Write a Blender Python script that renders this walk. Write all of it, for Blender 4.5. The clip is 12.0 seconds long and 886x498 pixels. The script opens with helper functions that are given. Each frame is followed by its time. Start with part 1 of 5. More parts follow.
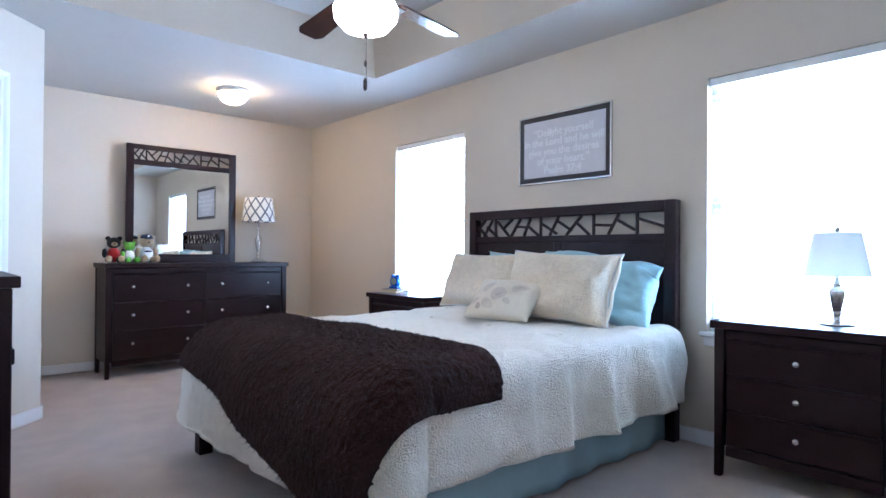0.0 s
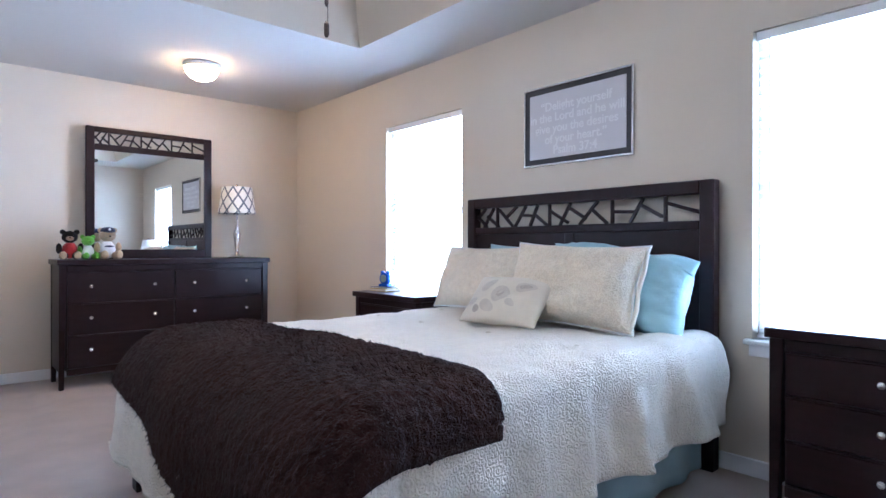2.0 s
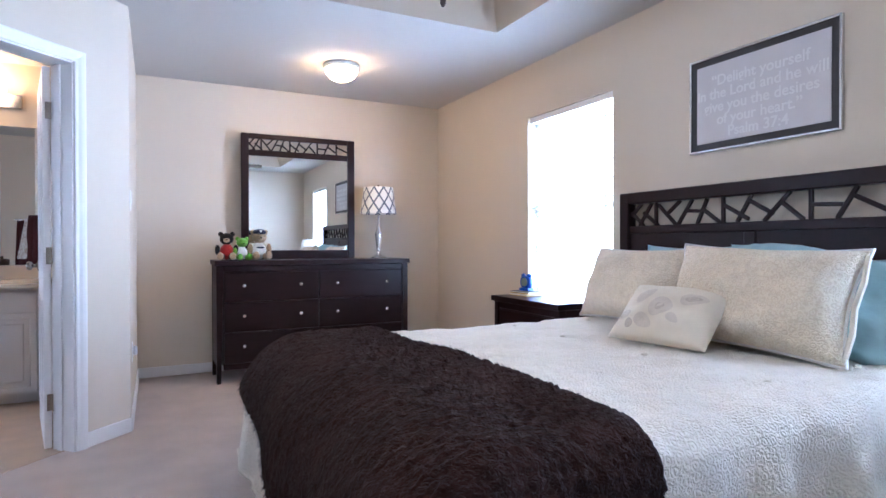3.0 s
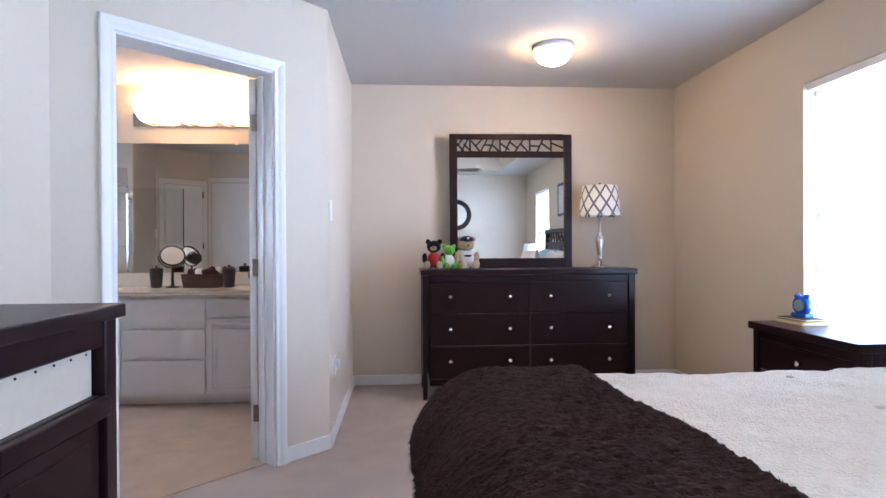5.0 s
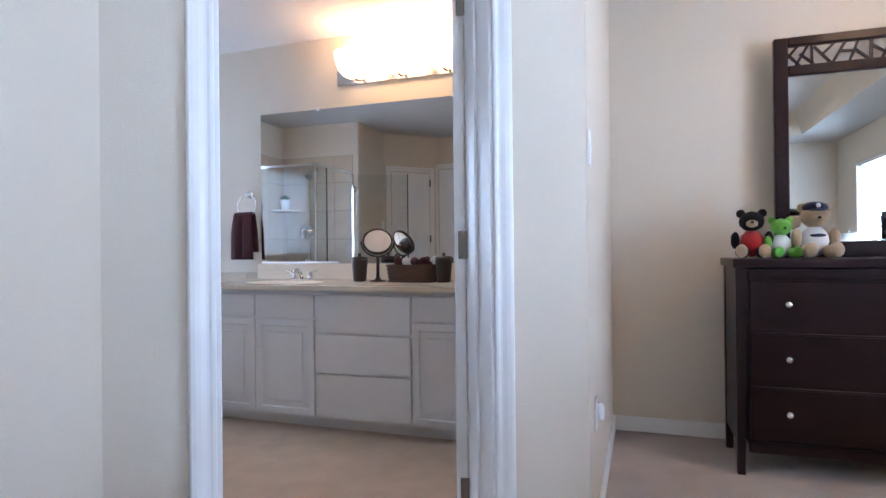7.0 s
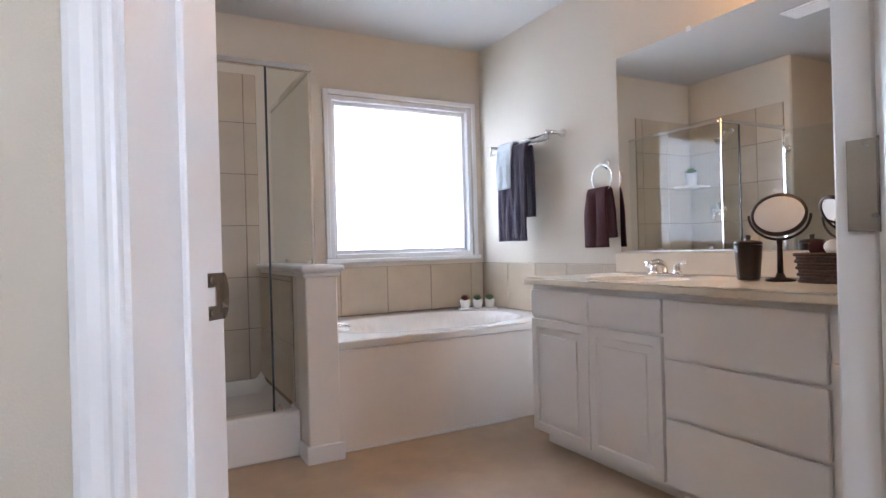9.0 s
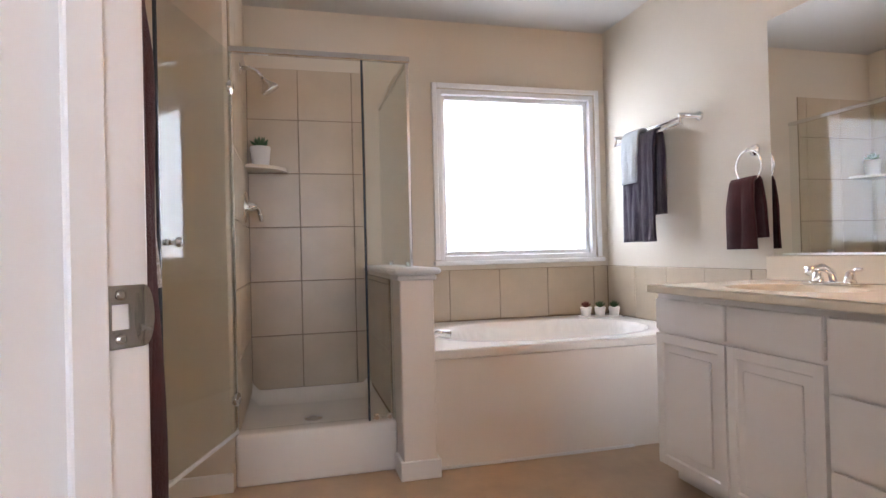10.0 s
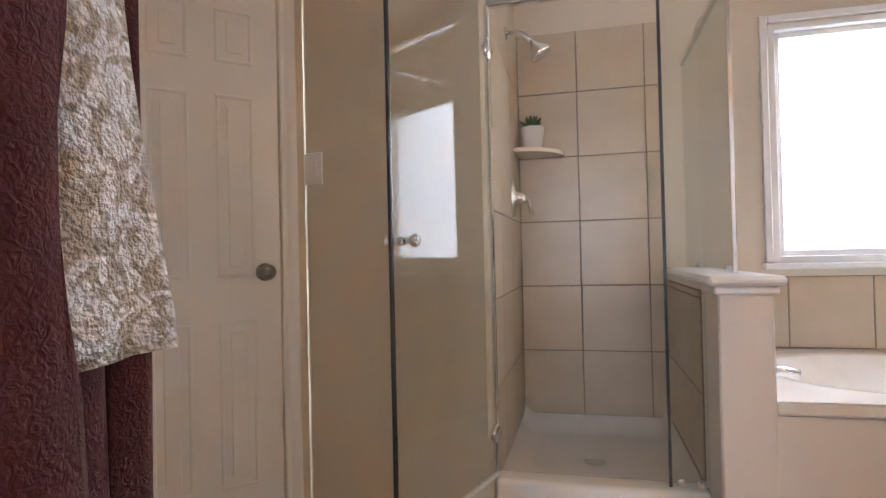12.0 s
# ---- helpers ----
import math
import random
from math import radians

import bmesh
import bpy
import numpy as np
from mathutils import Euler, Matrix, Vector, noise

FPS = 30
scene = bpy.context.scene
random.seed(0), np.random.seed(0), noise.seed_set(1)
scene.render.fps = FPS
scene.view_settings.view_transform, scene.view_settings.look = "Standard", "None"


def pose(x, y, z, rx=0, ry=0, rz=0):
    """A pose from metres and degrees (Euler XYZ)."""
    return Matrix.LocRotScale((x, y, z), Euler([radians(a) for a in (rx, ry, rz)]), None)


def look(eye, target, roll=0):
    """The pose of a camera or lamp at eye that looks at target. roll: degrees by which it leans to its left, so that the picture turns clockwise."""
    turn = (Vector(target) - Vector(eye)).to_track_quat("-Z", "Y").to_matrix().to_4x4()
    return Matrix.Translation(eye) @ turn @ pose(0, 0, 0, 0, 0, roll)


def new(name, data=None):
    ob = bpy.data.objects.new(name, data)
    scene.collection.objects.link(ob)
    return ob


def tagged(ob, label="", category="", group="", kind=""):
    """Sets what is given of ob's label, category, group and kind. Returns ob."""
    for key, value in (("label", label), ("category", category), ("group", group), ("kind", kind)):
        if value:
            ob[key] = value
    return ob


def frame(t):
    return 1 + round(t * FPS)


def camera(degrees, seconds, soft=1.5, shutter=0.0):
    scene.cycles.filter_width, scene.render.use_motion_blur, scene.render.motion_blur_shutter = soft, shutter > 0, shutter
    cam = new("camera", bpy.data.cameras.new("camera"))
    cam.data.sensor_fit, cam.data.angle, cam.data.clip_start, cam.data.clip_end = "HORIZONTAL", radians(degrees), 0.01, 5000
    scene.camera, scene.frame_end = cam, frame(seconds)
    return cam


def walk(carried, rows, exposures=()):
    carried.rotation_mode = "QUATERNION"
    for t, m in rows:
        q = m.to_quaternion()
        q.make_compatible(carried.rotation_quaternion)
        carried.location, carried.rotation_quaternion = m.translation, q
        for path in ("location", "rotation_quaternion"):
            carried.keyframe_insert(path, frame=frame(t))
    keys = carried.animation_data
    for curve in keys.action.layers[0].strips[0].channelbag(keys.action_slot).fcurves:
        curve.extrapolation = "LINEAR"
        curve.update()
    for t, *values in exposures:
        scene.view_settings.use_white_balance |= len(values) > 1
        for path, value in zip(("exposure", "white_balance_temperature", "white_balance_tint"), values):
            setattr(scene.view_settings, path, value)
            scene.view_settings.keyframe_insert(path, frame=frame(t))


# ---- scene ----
cam = camera(75.0, 12.0)
PATH = [
    (0, (0.186, -0.056, 1.061), (1.52, 1.433, 1.073), 0.4),
    (0.5, (0.278, 0.051, 1.056), (1.654, 1.503, 1.061), 0.3),
    (1, (0.315, 0.145, 1.067), (1.707, 1.581, 1.065), 0.2),
    (1.5, (0.48, 0.22, 1.043), (1.854, 1.674, 1.048), 0.3),
    (2, (0.606, 0.307, 1.05), (1.928, 1.808, 1.044), 0.1),
    (2.5, (0.714, 0.437, 1.042), (1.81, 2.11, 1.029), -0.1),
    (3, (0.858, 0.548, 1.076), (1.752, 2.337, 1.06), -0.1),
    (3.5, (1.001, 0.621, 1.133), (1.689, 2.499, 1.113), -0.2),
    (5.5, (1.151, 1.37, 1.114), (1.149, 3.37, 1.107), -0.4),
    (6, (1.103, 1.747, 1.088), (0.949, 3.741, 1.081), -0.6),
    (6.5, (0.997, 2.114, 1.053), (0.568, 4.067, 1.046), -0.7),
    (7, (0.894, 2.452, 1.002), (0.241, 4.343, 1.008), -0.6),
    (7.5, (0.84, 2.784, 0.989), (-0.152, 4.521, 0.98), -0.9),
    (9.5, (0.585, 3.71, 0.967), (-1.293, 4.398, 0.977), -1.5),
    (10, (0.483, 3.8, 0.97), (-1.453, 4.301, 0.985), -1.4),
    (10.5, (0.312, 3.836, 0.965), (-1.657, 4.188, 0.983), -1.3),
    (11, (0.136, 3.867, 0.958), (-1.862, 3.949, 0.985), -1.5),
    (11.5, (-0.03, 3.879, 0.964), (-2.01, 3.603, 1.005), -1.6),
    (12, (-0.132, 3.868, 0.984), (-2.073, 3.387, 1.011), -1.3),
]
EXPOSURES = [(0.0, 0.63, 4900, 13), (3.5, 0.61, 5270, 19), (5.5, 0.46, 5500, 18), (7.0, 0.40, 5350, 15), (7.5, 0.29, 5650, 18), (9.5, 0.45, 6550, 20), (10.5, 0.55, 7150, 23), (12.0, 0.74, 6900, 21)]
walk(cam, [(t, look(eye, target, roll)) for t, eye, target, roll in PATH], EXPOSURES)

# ---------------------------------------------------------------- world and lights
SUN_UP, SUN_ROUND = 48.0, 60.0
world = bpy.data.worlds.new("daylight")
scene.world = world
world.use_nodes = True
wn = world.node_tree.nodes
sky = wn.new("ShaderNodeTexSky")
sky.sky_type, sky.sun_disc = "NISHITA", False
sky.sun_elevation, sky.sun_rotation = radians(SUN_UP), radians(SUN_ROUND)
wn["Background"].inputs["Strength"].default_value = 0.12
world.node_tree.links.new(sky.outputs["Color"], wn["Background"].inputs["Color"])


def area_lamp(name, at, toward, wide, high, watts, colour):
    data = bpy.data.lights.new(name, "AREA")
    data.shape, data.size, data.size_y, data.energy, data.color = "RECTANGLE", wide, high, watts, colour
    ob = new(name, data)
    ob.matrix_world = look(at, toward)
    return ob


def bulb(name, at, watts, colour, radius=0.04):
    data = bpy.data.lights.new(name, "POINT")
    data.energy, data.color, data.shadow_soft_size = watts, colour, radius
    ob = new(name, data)
    ob.location = at
    return ob


DAY = (0.60, 0.77, 1.0)
WARM = (1.0, 0.60, 0.30)
area_lamp("daylight_window_1", (3.63, 3.757, 1.335), (0, 3.757, 1.335), 1.1, 1.6, 72, DAY)
area_lamp("daylight_window_2", (3.63, 0.903, 1.335), (0, 0.903, 1.335), 1.1, 1.6, 72, DAY)
area_lamp("daylight_window_3", (-3.24, 5.235, 1.465), (0, 5.235, 1.465), 1.2, 1.2, 22, (0.76, 0.87, 1.0))

# ---------------------------------------------------------------- materials
def mat(name, base, rough=0.5, metal=0.0, vary=0.08, scale=8.0, bump=0.0, bump_scale=60.0, dark=None, stretch=None, spec=0.5, coat=0.0, sheen=0.0):
    m = bpy.data.materials.new(name)
    m.use_nodes = True
    nt = m.node_tree
    n, l = nt.nodes, nt.links
    b = n["Principled BSDF"]
    b.inputs["Metallic"].default_value = metal
    b.inputs["Specular IOR Level"].default_value = spec
    b.inputs["Coat Weight"].default_value = coat
    b.inputs["Sheen Weight"].default_value = sheen
    co = n.new("ShaderNodeTexCoord")
    mp = n.new("ShaderNodeMapping")
    l.new(co.outputs["Object"], mp.inputs["Vector"])
    if stretch:
        mp.inputs["Scale"].default_value = stretch
    t1 = n.new("ShaderNodeTexNoise")
    t1.inputs["Scale"].default_value, t1.inputs["Detail"].default_value = scale, 6
    l.new(mp.outputs["Vector"], t1.inputs["Vector"])
    t2 = n.new("ShaderNodeTexNoise")
    t2.inputs["Scale"].default_value, t2.inputs["Detail"].default_value = scale * 0.13, 3
    l.new(co.outputs["Object"], t2.inputs["Vector"])
    add = n.new("ShaderNodeMath")
    add.operation = "ADD"
    l.new(t1.outputs["Fac"], add.inputs[0])
    l.new(t2.outputs["Fac"], add.inputs[1])
    ramp = n.new("ShaderNodeMapRange")
    ramp.inputs["From Min"].default_value, ramp.inputs["From Max"].default_value = 0.6, 1.4
    l.new(add.outputs[0], ramp.inputs["Value"])
    mix = n.new("ShaderNodeMix")
    mix.data_type = "RGBA"
    lo = dark or tuple(c * (1 - vary) for c in base)
    hi = tuple(min(1, c * (1 + vary)) for c in base)
    mix.inputs["A"].default_value, mix.inputs["B"].default_value = (*lo, 1), (*hi, 1)
    l.new(ramp.outputs["Result"], mix.inputs["Factor"])
    l.new(mix.outputs["Result"], b.inputs["Base Color"])
    rr = n.new("ShaderNodeMapRange")
    rr.inputs["To Min"].default_value, rr.inputs["To Max"].default_value = rough * 0.86, min(1, rough * 1.14)
    l.new(t1.outputs["Fac"], rr.inputs["Value"])
    l.new(rr.outputs["Result"], b.inputs["Roughness"])
    if bump:
        t3 = n.new("ShaderNodeTexNoise")
        t3.inputs["Scale"].default_value, t3.inputs["Detail"].default_value = bump_scale, 4
        l.new(mp.outputs["Vector"], t3.inputs["Vector"])
        bp = n.new("ShaderNodeBump")
        bp.inputs["Strength"].default_value, bp.inputs["Distance"].default_value = min(1.0, bump), 0.01
        l.new(t3.outputs["Fac"], bp.inputs["Height"])
        l.new(bp.outputs["Normal"], b.inputs["Normal"])
    return m


def glow(name, colour, strength):
    m = bpy.data.materials.new(name)
    m.use_nodes = True
    b = m.node_tree.nodes["Principled BSDF"]
    b.inputs["Base Color"].default_value = (*colour, 1)
    b.inputs["Emission Color"].default_value = (*colour, 1)
    b.inputs["Emission Strength"].default_value = strength
    return m


def thin_glass(name, tint):
    """Clear sheet glass: light goes straight through, with a mirror's gloss by the angle."""
    m = bpy.data.materials.new(name)
    m.use_nodes = True
    n, l = m.node_tree.nodes, m.node_tree.links
    n.remove(n["Principled BSDF"])
    clear, gloss, mixer, fr = n.new("ShaderNodeBsdfTransparent"), n.new("ShaderNodeBsdfGlossy"), n.new("ShaderNodeMixShader"), n.new("ShaderNodeLayerWeight")
    clear.inputs["Color"].default_value = (*tint, 1)
    gloss.inputs["Roughness"].default_value = 0.0
    fr.inputs["Blend"].default_value = 0.5
    steep, least = n.new("ShaderNodeMath"), n.new("ShaderNodeMath")
    steep.operation, steep.inputs[1].default_value = "POWER", 5.0
    least.operation, least.inputs[1].default_value, least.inputs[2].default_value = "MULTIPLY_ADD", 0.55, 0.024
    l.new(fr.outputs["Facing"], steep.inputs[0])
    l.new(steep.outputs[0], least.inputs[0])
    l.new(least.outputs[0], mixer.inputs["Fac"])
    l.new(clear.outputs[0], mixer.inputs[1])
    l.new(gloss.outputs[0], mixer.inputs[2])
    l.new(mixer.outputs[0], n["Material Output"].inputs["Surface"])
    return m


def glass(name, tint=(1, 1, 1), rough=0.0, ior=1.45):
    m = bpy.data.materials.new(name)
    m.use_nodes = True
    b = m.node_tree.nodes["Principled BSDF"]
    b.inputs["Base Color"].default_value = (*tint, 1)
    b.inputs["Roughness"].default_value, b.inputs["IOR"].default_value = rough, ior
    b.inputs["Transmission Weight"].default_value = 1
    return m


def cloth(name, base, kind, scale, strength, vary=0.1, sheen=0.3, ground=0.5):
    """Woven or quilted cloth: relief from cells or waves over fine noise."""
    m = mat(name, base, 0.9, 0, vary, 30, 0, 60, sheen=sheen, spec=0.2)
    nt = m.node_tree
    n, l = nt.nodes, nt.links
    co = n["Texture Coordinate"]
    if kind == "cells":
        tx = n.new("ShaderNodeTexVoronoi")
        tx.inputs["Scale"].default_value = scale
        # rosettes: rings round each cell's centre, broken by fine noise
        wob = n.new("ShaderNodeTexNoise")
        wob.inputs["Scale"].default_value = scale * 3
        l.new(co.outputs["Object"], wob.inputs["Vector"])
        mul = n.new("ShaderNodeMath")
        mul.operation, mul.inputs[1].default_value = "MULTIPLY", 16.0
        l.new(tx.outputs["Distance"], mul.inputs[0])
        ad = n.new("ShaderNodeMath")
        ad.operation = "MULTIPLY_ADD"
        ad.inputs[1].default_value = 7.5
        l.new(wob.outputs["Fac"], ad.inputs[0])
        l.new(mul.outputs[0], ad.inputs[2])
        sn = n.new("ShaderNodeMath")
        sn.operation = "SINE"
        l.new(ad.outputs[0], sn.inputs[0])
        out = sn.outputs[0]
        tone = n.new("ShaderNodeMix")
        tone.data_type, tone.blend_type = "RGBA", "MULTIPLY"
        ring = n.new("ShaderNodeMapRange")
        ring.inputs["From Min"].default_value, ring.inputs["From Max"].default_value = -0.7, 0.7
        ring.inputs["To Min"].default_value, ring.inputs["To Max"].default_value = ground, 0.0
        l.new(out, ring.inputs["Value"])
        l.new(ring.outputs["Result"], tone.inputs["Factor"])
        l.new(n["Mix"].outputs["Result"], tone.inputs["A"])
        tone.inputs["B"].default_value = (0.70, 0.62, 0.50, 1)
        l.new(tone.outputs["Result"], n["Principled BSDF"].inputs["Base Color"])
    else:
        tx = n.new("ShaderNodeTexNoise")
        tx.inputs["Scale"].default_value, tx.inputs["Detail"].default_value = scale, 8
        tx.inputs["Distortion"].default_value = 1.5
        out = tx.outputs["Fac"]
    l.new(co.outputs["Object"], tx.inputs["Vector"])
    bp = n.new("ShaderNodeBump")
    bp.inputs["Strength"].default_value, bp.inputs["Distance"].default_value = strength, 0.012
    l.new(out, bp.inputs["Height"])
    l.new(bp.outputs["Normal"], n["Principled BSDF"].inputs["Normal"])
    return m


PAINT = mat("wall_paint", (0.64, 0.572, 0.475), 0.75, 0, 0.025, 3, 0.12, 220)
CEIL = mat("ceiling_paint", (0.56, 0.545, 0.515), 0.9, 0, 0.02, 3, 0.2, 160)
TRAY = mat("tray_paint", (0.62, 0.55, 0.45), 0.75, 0, 0.025, 3, 0.12, 220)
WHITE = mat("white_trim_paint", (0.80, 0.80, 0.80), 0.35, 0, 0.02, 6, 0.03, 90)
CARPET = mat("carpet_pile", (0.60, 0.495, 0.43), 0.97, 0, 0.17, 5, 0.9, 420, sheen=0.3, spec=0.1)
VINYL = mat("vinyl_floor", (0.50, 0.365, 0.25), 0.38, 0, 0.22, 7, 0.05, 40)
WOOD = mat("espresso_wood", (0.016, 0.0065, 0.008), 0.32, 0, 0.35, 5, 0.05, 60, stretch=(1, 6, 6), spec=0.22)
WOODIN = mat("espresso_wood_inside", (0.010, 0.006, 0.006), 0.6, 0, 0.3, 5)
NICKEL = mat("brushed_nickel", (0.40, 0.38, 0.35), 0.26, 1.0, 0.06, 40)
CHROME = mat("chrome", (0.82, 0.83, 0.84), 0.08, 1.0, 0.02, 10)
BRONZE = mat("dark_bronze", (0.05, 0.035, 0.028), 0.4, 0.6, 0.2, 20)
MIRROR = mat("mirror_silver", (0.92, 0.93, 0.92), 0.0, 1.0, 0.0, 1)
QUILT = cloth("quilted_cream_cloth", (0.87, 0.815, 0.71), "cells", 42, 0.5, 0.08, ground=0.08)
SHAM = cloth("cream_sham_cloth", (0.84, 0.75, 0.60), "cells", 48, 0.45, 0.12, ground=0.35)
LINEN = cloth("cream_linen", (0.72, 0.66, 0.55), "noise", 300, 0.2, 0.04)
SATIN = mat("aqua_satin", (0.34, 0.54, 0.60), 0.42, 0, 0.08, 4, 1.0, 9, sheen=0.2)
SKIRT = mat("aqua_bed_skirt", (0.36, 0.50, 0.56), 0.7, 0, 0.08, 5, 0.1, 40)
FUR = cloth("brown_fur", (0.030, 0.0115, 0.0100), "noise", 60, 1.0, 0.5, 0.04)
TILE = mat("shower_tile", (0.52, 0.425, 0.315), 0.33, 0, 0.10, 6, 0.04, 30)
GROUT = mat("tile_grout", (0.27, 0.21, 0.15), 0.9, 0, 0.12, 20)
TUB = mat("tub_enamel", (0.84, 0.81, 0.77), 0.12, 0, 0.01, 4)
APRON = mat("painted_apron", (0.82, 0.77, 0.72), 0.4, 0, 0.02, 4)
COUNTER = mat("cultured_marble", (0.80, 0.71, 0.58), 0.15, 0, 0.05, 5)
CABINET = mat("cabinet_paint", (0.82, 0.79, 0.76), 0.4, 0, 0.02, 5, 0.03, 60)
PANE = thin_glass("clear_glass", (0.95, 0.97, 0.96))
FROST = glass("frosted_glass", (0.97, 0.98, 1.0), 0.6)
SLAT = mat("blind_slat", (0.85, 0.85, 0.85), 0.5, 0, 0.02, 8)
BROWNTOWEL = cloth("brown_towel", (0.056, 0.014, 0.0175), "noise", 160, 0.5, 0.3, 0.05)
SHADE = mat("white_shade_cloth", (0.80, 0.79, 0.76), 0.9, 0, 0.03, 30, 0.1, 300)
_n, _l = SHADE.node_tree.nodes, SHADE.node_tree.links
_tr, _mx = _n.new("ShaderNodeBsdfTranslucent"), _n.new("ShaderNodeMixShader")
_tr.inputs["Color"].default_value = (0.85, 0.84, 0.80, 1)
_mx.inputs["Fac"].default_value = 0.5
_l.new(_n["Principled BSDF"].outputs[0], _mx.inputs[1])
_l.new(_tr.outputs[0], _mx.inputs[2])
_l.new(_mx.outputs[0], _n["Material Output"].inputs["Surface"])


# ---------------------------------------------------------------- building helpers
def thing(name, loc=(0, 0, 0), rz=0.0, label="", category="", group="", kind=""):
    ob = new(name)
    ob.matrix_basis = pose(*loc, 0, 0, rz)
    return tagged(ob, label, category, group, kind)


def part(name, bm, material, parent=None, label="", smooth=False):
    me = bpy.data.meshes.new(name)
    bmesh.ops.recalc_face_normals(bm, faces=bm.faces)
    bm.to_mesh(me)
    bm.free()
    me.materials.append(material)
    if smooth:
        for p in me.polygons:
            p.use_smooth = True
    ob = new(name, me)
    ob.parent = parent
    return tagged(ob, label)


def box(lo, hi, bevel=0.0, bm=None, seg=1):
    """A box from corner to corner, its edges rounded by bevel."""
    bm = bm or bmesh.new()
    made = bmesh.ops.create_cube(bm, size=1)["verts"]
    for v in made:
        v.co = Vector([lo[i] + (v.co[i] + 0.5) * (hi[i] - lo[i]) for i in range(3)])
    if bevel:
        edges = list({e for v in made for e in v.link_edges})
        bmesh.ops.bevel(bm, geom=edges, offset=bevel, segments=seg, affect="EDGES", profile=0.6)
    return bm


def prism(outline, z0, z1, bevel=0.0, bm=None):
    """A flat outline of (x, y) drawn up from z0 to z1."""
    bm = bm or bmesh.new()
    low = [bm.verts.new((x, y, z0)) for x, y in outline]
    top = [bm.verts.new((x, y, z1)) for x, y in outline]
    k = len(outline)
    bm.faces.new(low[::-1])
    bm.faces.new(top)
    for i in range(k):
        bm.faces.new((low[i], low[(i + 1) % k], top[(i + 1) % k], top[i]))
    if bevel:
        bmesh.ops.bevel(bm, geom=list(bm.edges), offset=bevel, segments=2, affect="EDGES")
    return bm


def lathe(profile, n=28, bm=None, at=(0, 0, 0), close=True):
    """A turned solid from rows of (radius, height)."""
    bm = bm or bmesh.new()
    rings = []
    for r, z in profile:
        rings.append([bm.verts.new((at[0] + r * math.cos(2 * math.pi * i / n), at[1] + r * math.sin(2 * math.pi * i / n), at[2] + z)) for i in range(n)])
    for a, b in zip(rings, rings[1:]):
        for i in range(n):
            bm.faces.new((a[i], a[(i + 1) % n], b[(i + 1) % n], b[i]))
    if close:
        bm.faces.new(rings[0][::-1])
        bm.faces.new(rings[-1])
    return bm


def tube(points, r, n=10, bm=None):
    """A round bar along points."""
    bm = bm or bmesh.new()
    pts = [Vector(p) for p in points]
    rings = []
    for i, p in enumerate(pts):
        d = (pts[min(i + 1, len(pts) - 1)] - pts[max(i - 1, 0)]).normalized()
        a = d.orthogonal().normalized() if not rings else (side - d * side.dot(d)).normalized()
        side = a
        b = d.cross(a)
        rings.append([bm.verts.new(p + r * (math.cos(2 * math.pi * k / n) * a + math.sin(2 * math.pi * k / n) * b)) for k in range(n)])
    for u, w in zip(rings, rings[1:]):
        for k in range(n):
            bm.faces.new((u[k], u[(k + 1) % n], w[(k + 1) % n], w[k]))
    bm.faces.new(rings[0][::-1])
    bm.faces.new(rings[-1])
    return bm


def turned(bm, m):
    bmesh.ops.transform(bm, matrix=m, verts=bm.verts)
    return bm


def sheet(nu, nv, place, thick=0.0):
    """A sheet of nu by nv cells; place(u, v), u and v from 0 to 1, gives each point. With thick it gets a second side and edges."""
    bm = bmesh.new()
    at = [[Vector(place(i / nu, j / nv)) for j in range(nv + 1)] for i in range(nu + 1)]
    rows = [[bm.verts.new(p) for p in row] for row in at]
    for i in range(nu):
        for j in range(nv):
            bm.faces.new((rows[i][j], rows[i + 1][j], rows[i + 1][j + 1], rows[i][j + 1]))
    if not thick:
        return bm
    last = Vector((0, 0, 1))
    back = []
    for i in range(nu + 1):
        line = []
        for j in range(nv + 1):
            across = at[min(i + 1, nu)][j] - at[max(i - 1, 0)][j]
            along = at[i][min(j + 1, nv)] - at[i][max(j - 1, 0)]
            n = across.cross(along)
            if n.length > 1e-10:
                last = n.normalized()
            line.append(bm.verts.new(at[i][j] - last * thick))
        back.append(line)
    for i in range(nu):
        for j in range(nv):
            bm.faces.new((back[i][j], back[i][j + 1], back[i + 1][j + 1], back[i + 1][j]))
    for i in range(nu):
        bm.faces.new((rows[i][0], back[i][0], back[i + 1][0], rows[i + 1][0]))
        bm.faces.new((rows[i][nv], rows[i + 1][nv], back[i + 1][nv], back[i][nv]))
    for j in range(nv):
        bm.faces.new((rows[0][j], rows[0][j + 1], back[0][j + 1], back[0][j]))
        bm.faces.new((rows[nu][j], back[nu][j], back[nu][j + 1], rows[nu][j + 1]))
    return bm


def blob(centre, radii, bm=None, n=2, rot=None):
    bm = bm or bmesh.new()
    made = bmesh.ops.create_icosphere(bm, subdivisions=n, radius=1)["verts"]
    m = Matrix.Translation(centre) @ (rot or Matrix.Identity(4)) @ Matrix.Diagonal((*radii, 1))
    bmesh.ops.transform(bm, matrix=m, verts=made)
    return bm


def structure(name, bm, material, label="", parent=None):
    ob = part(name, bm, material, parent, label)
    return tagged(ob, kind="structure")


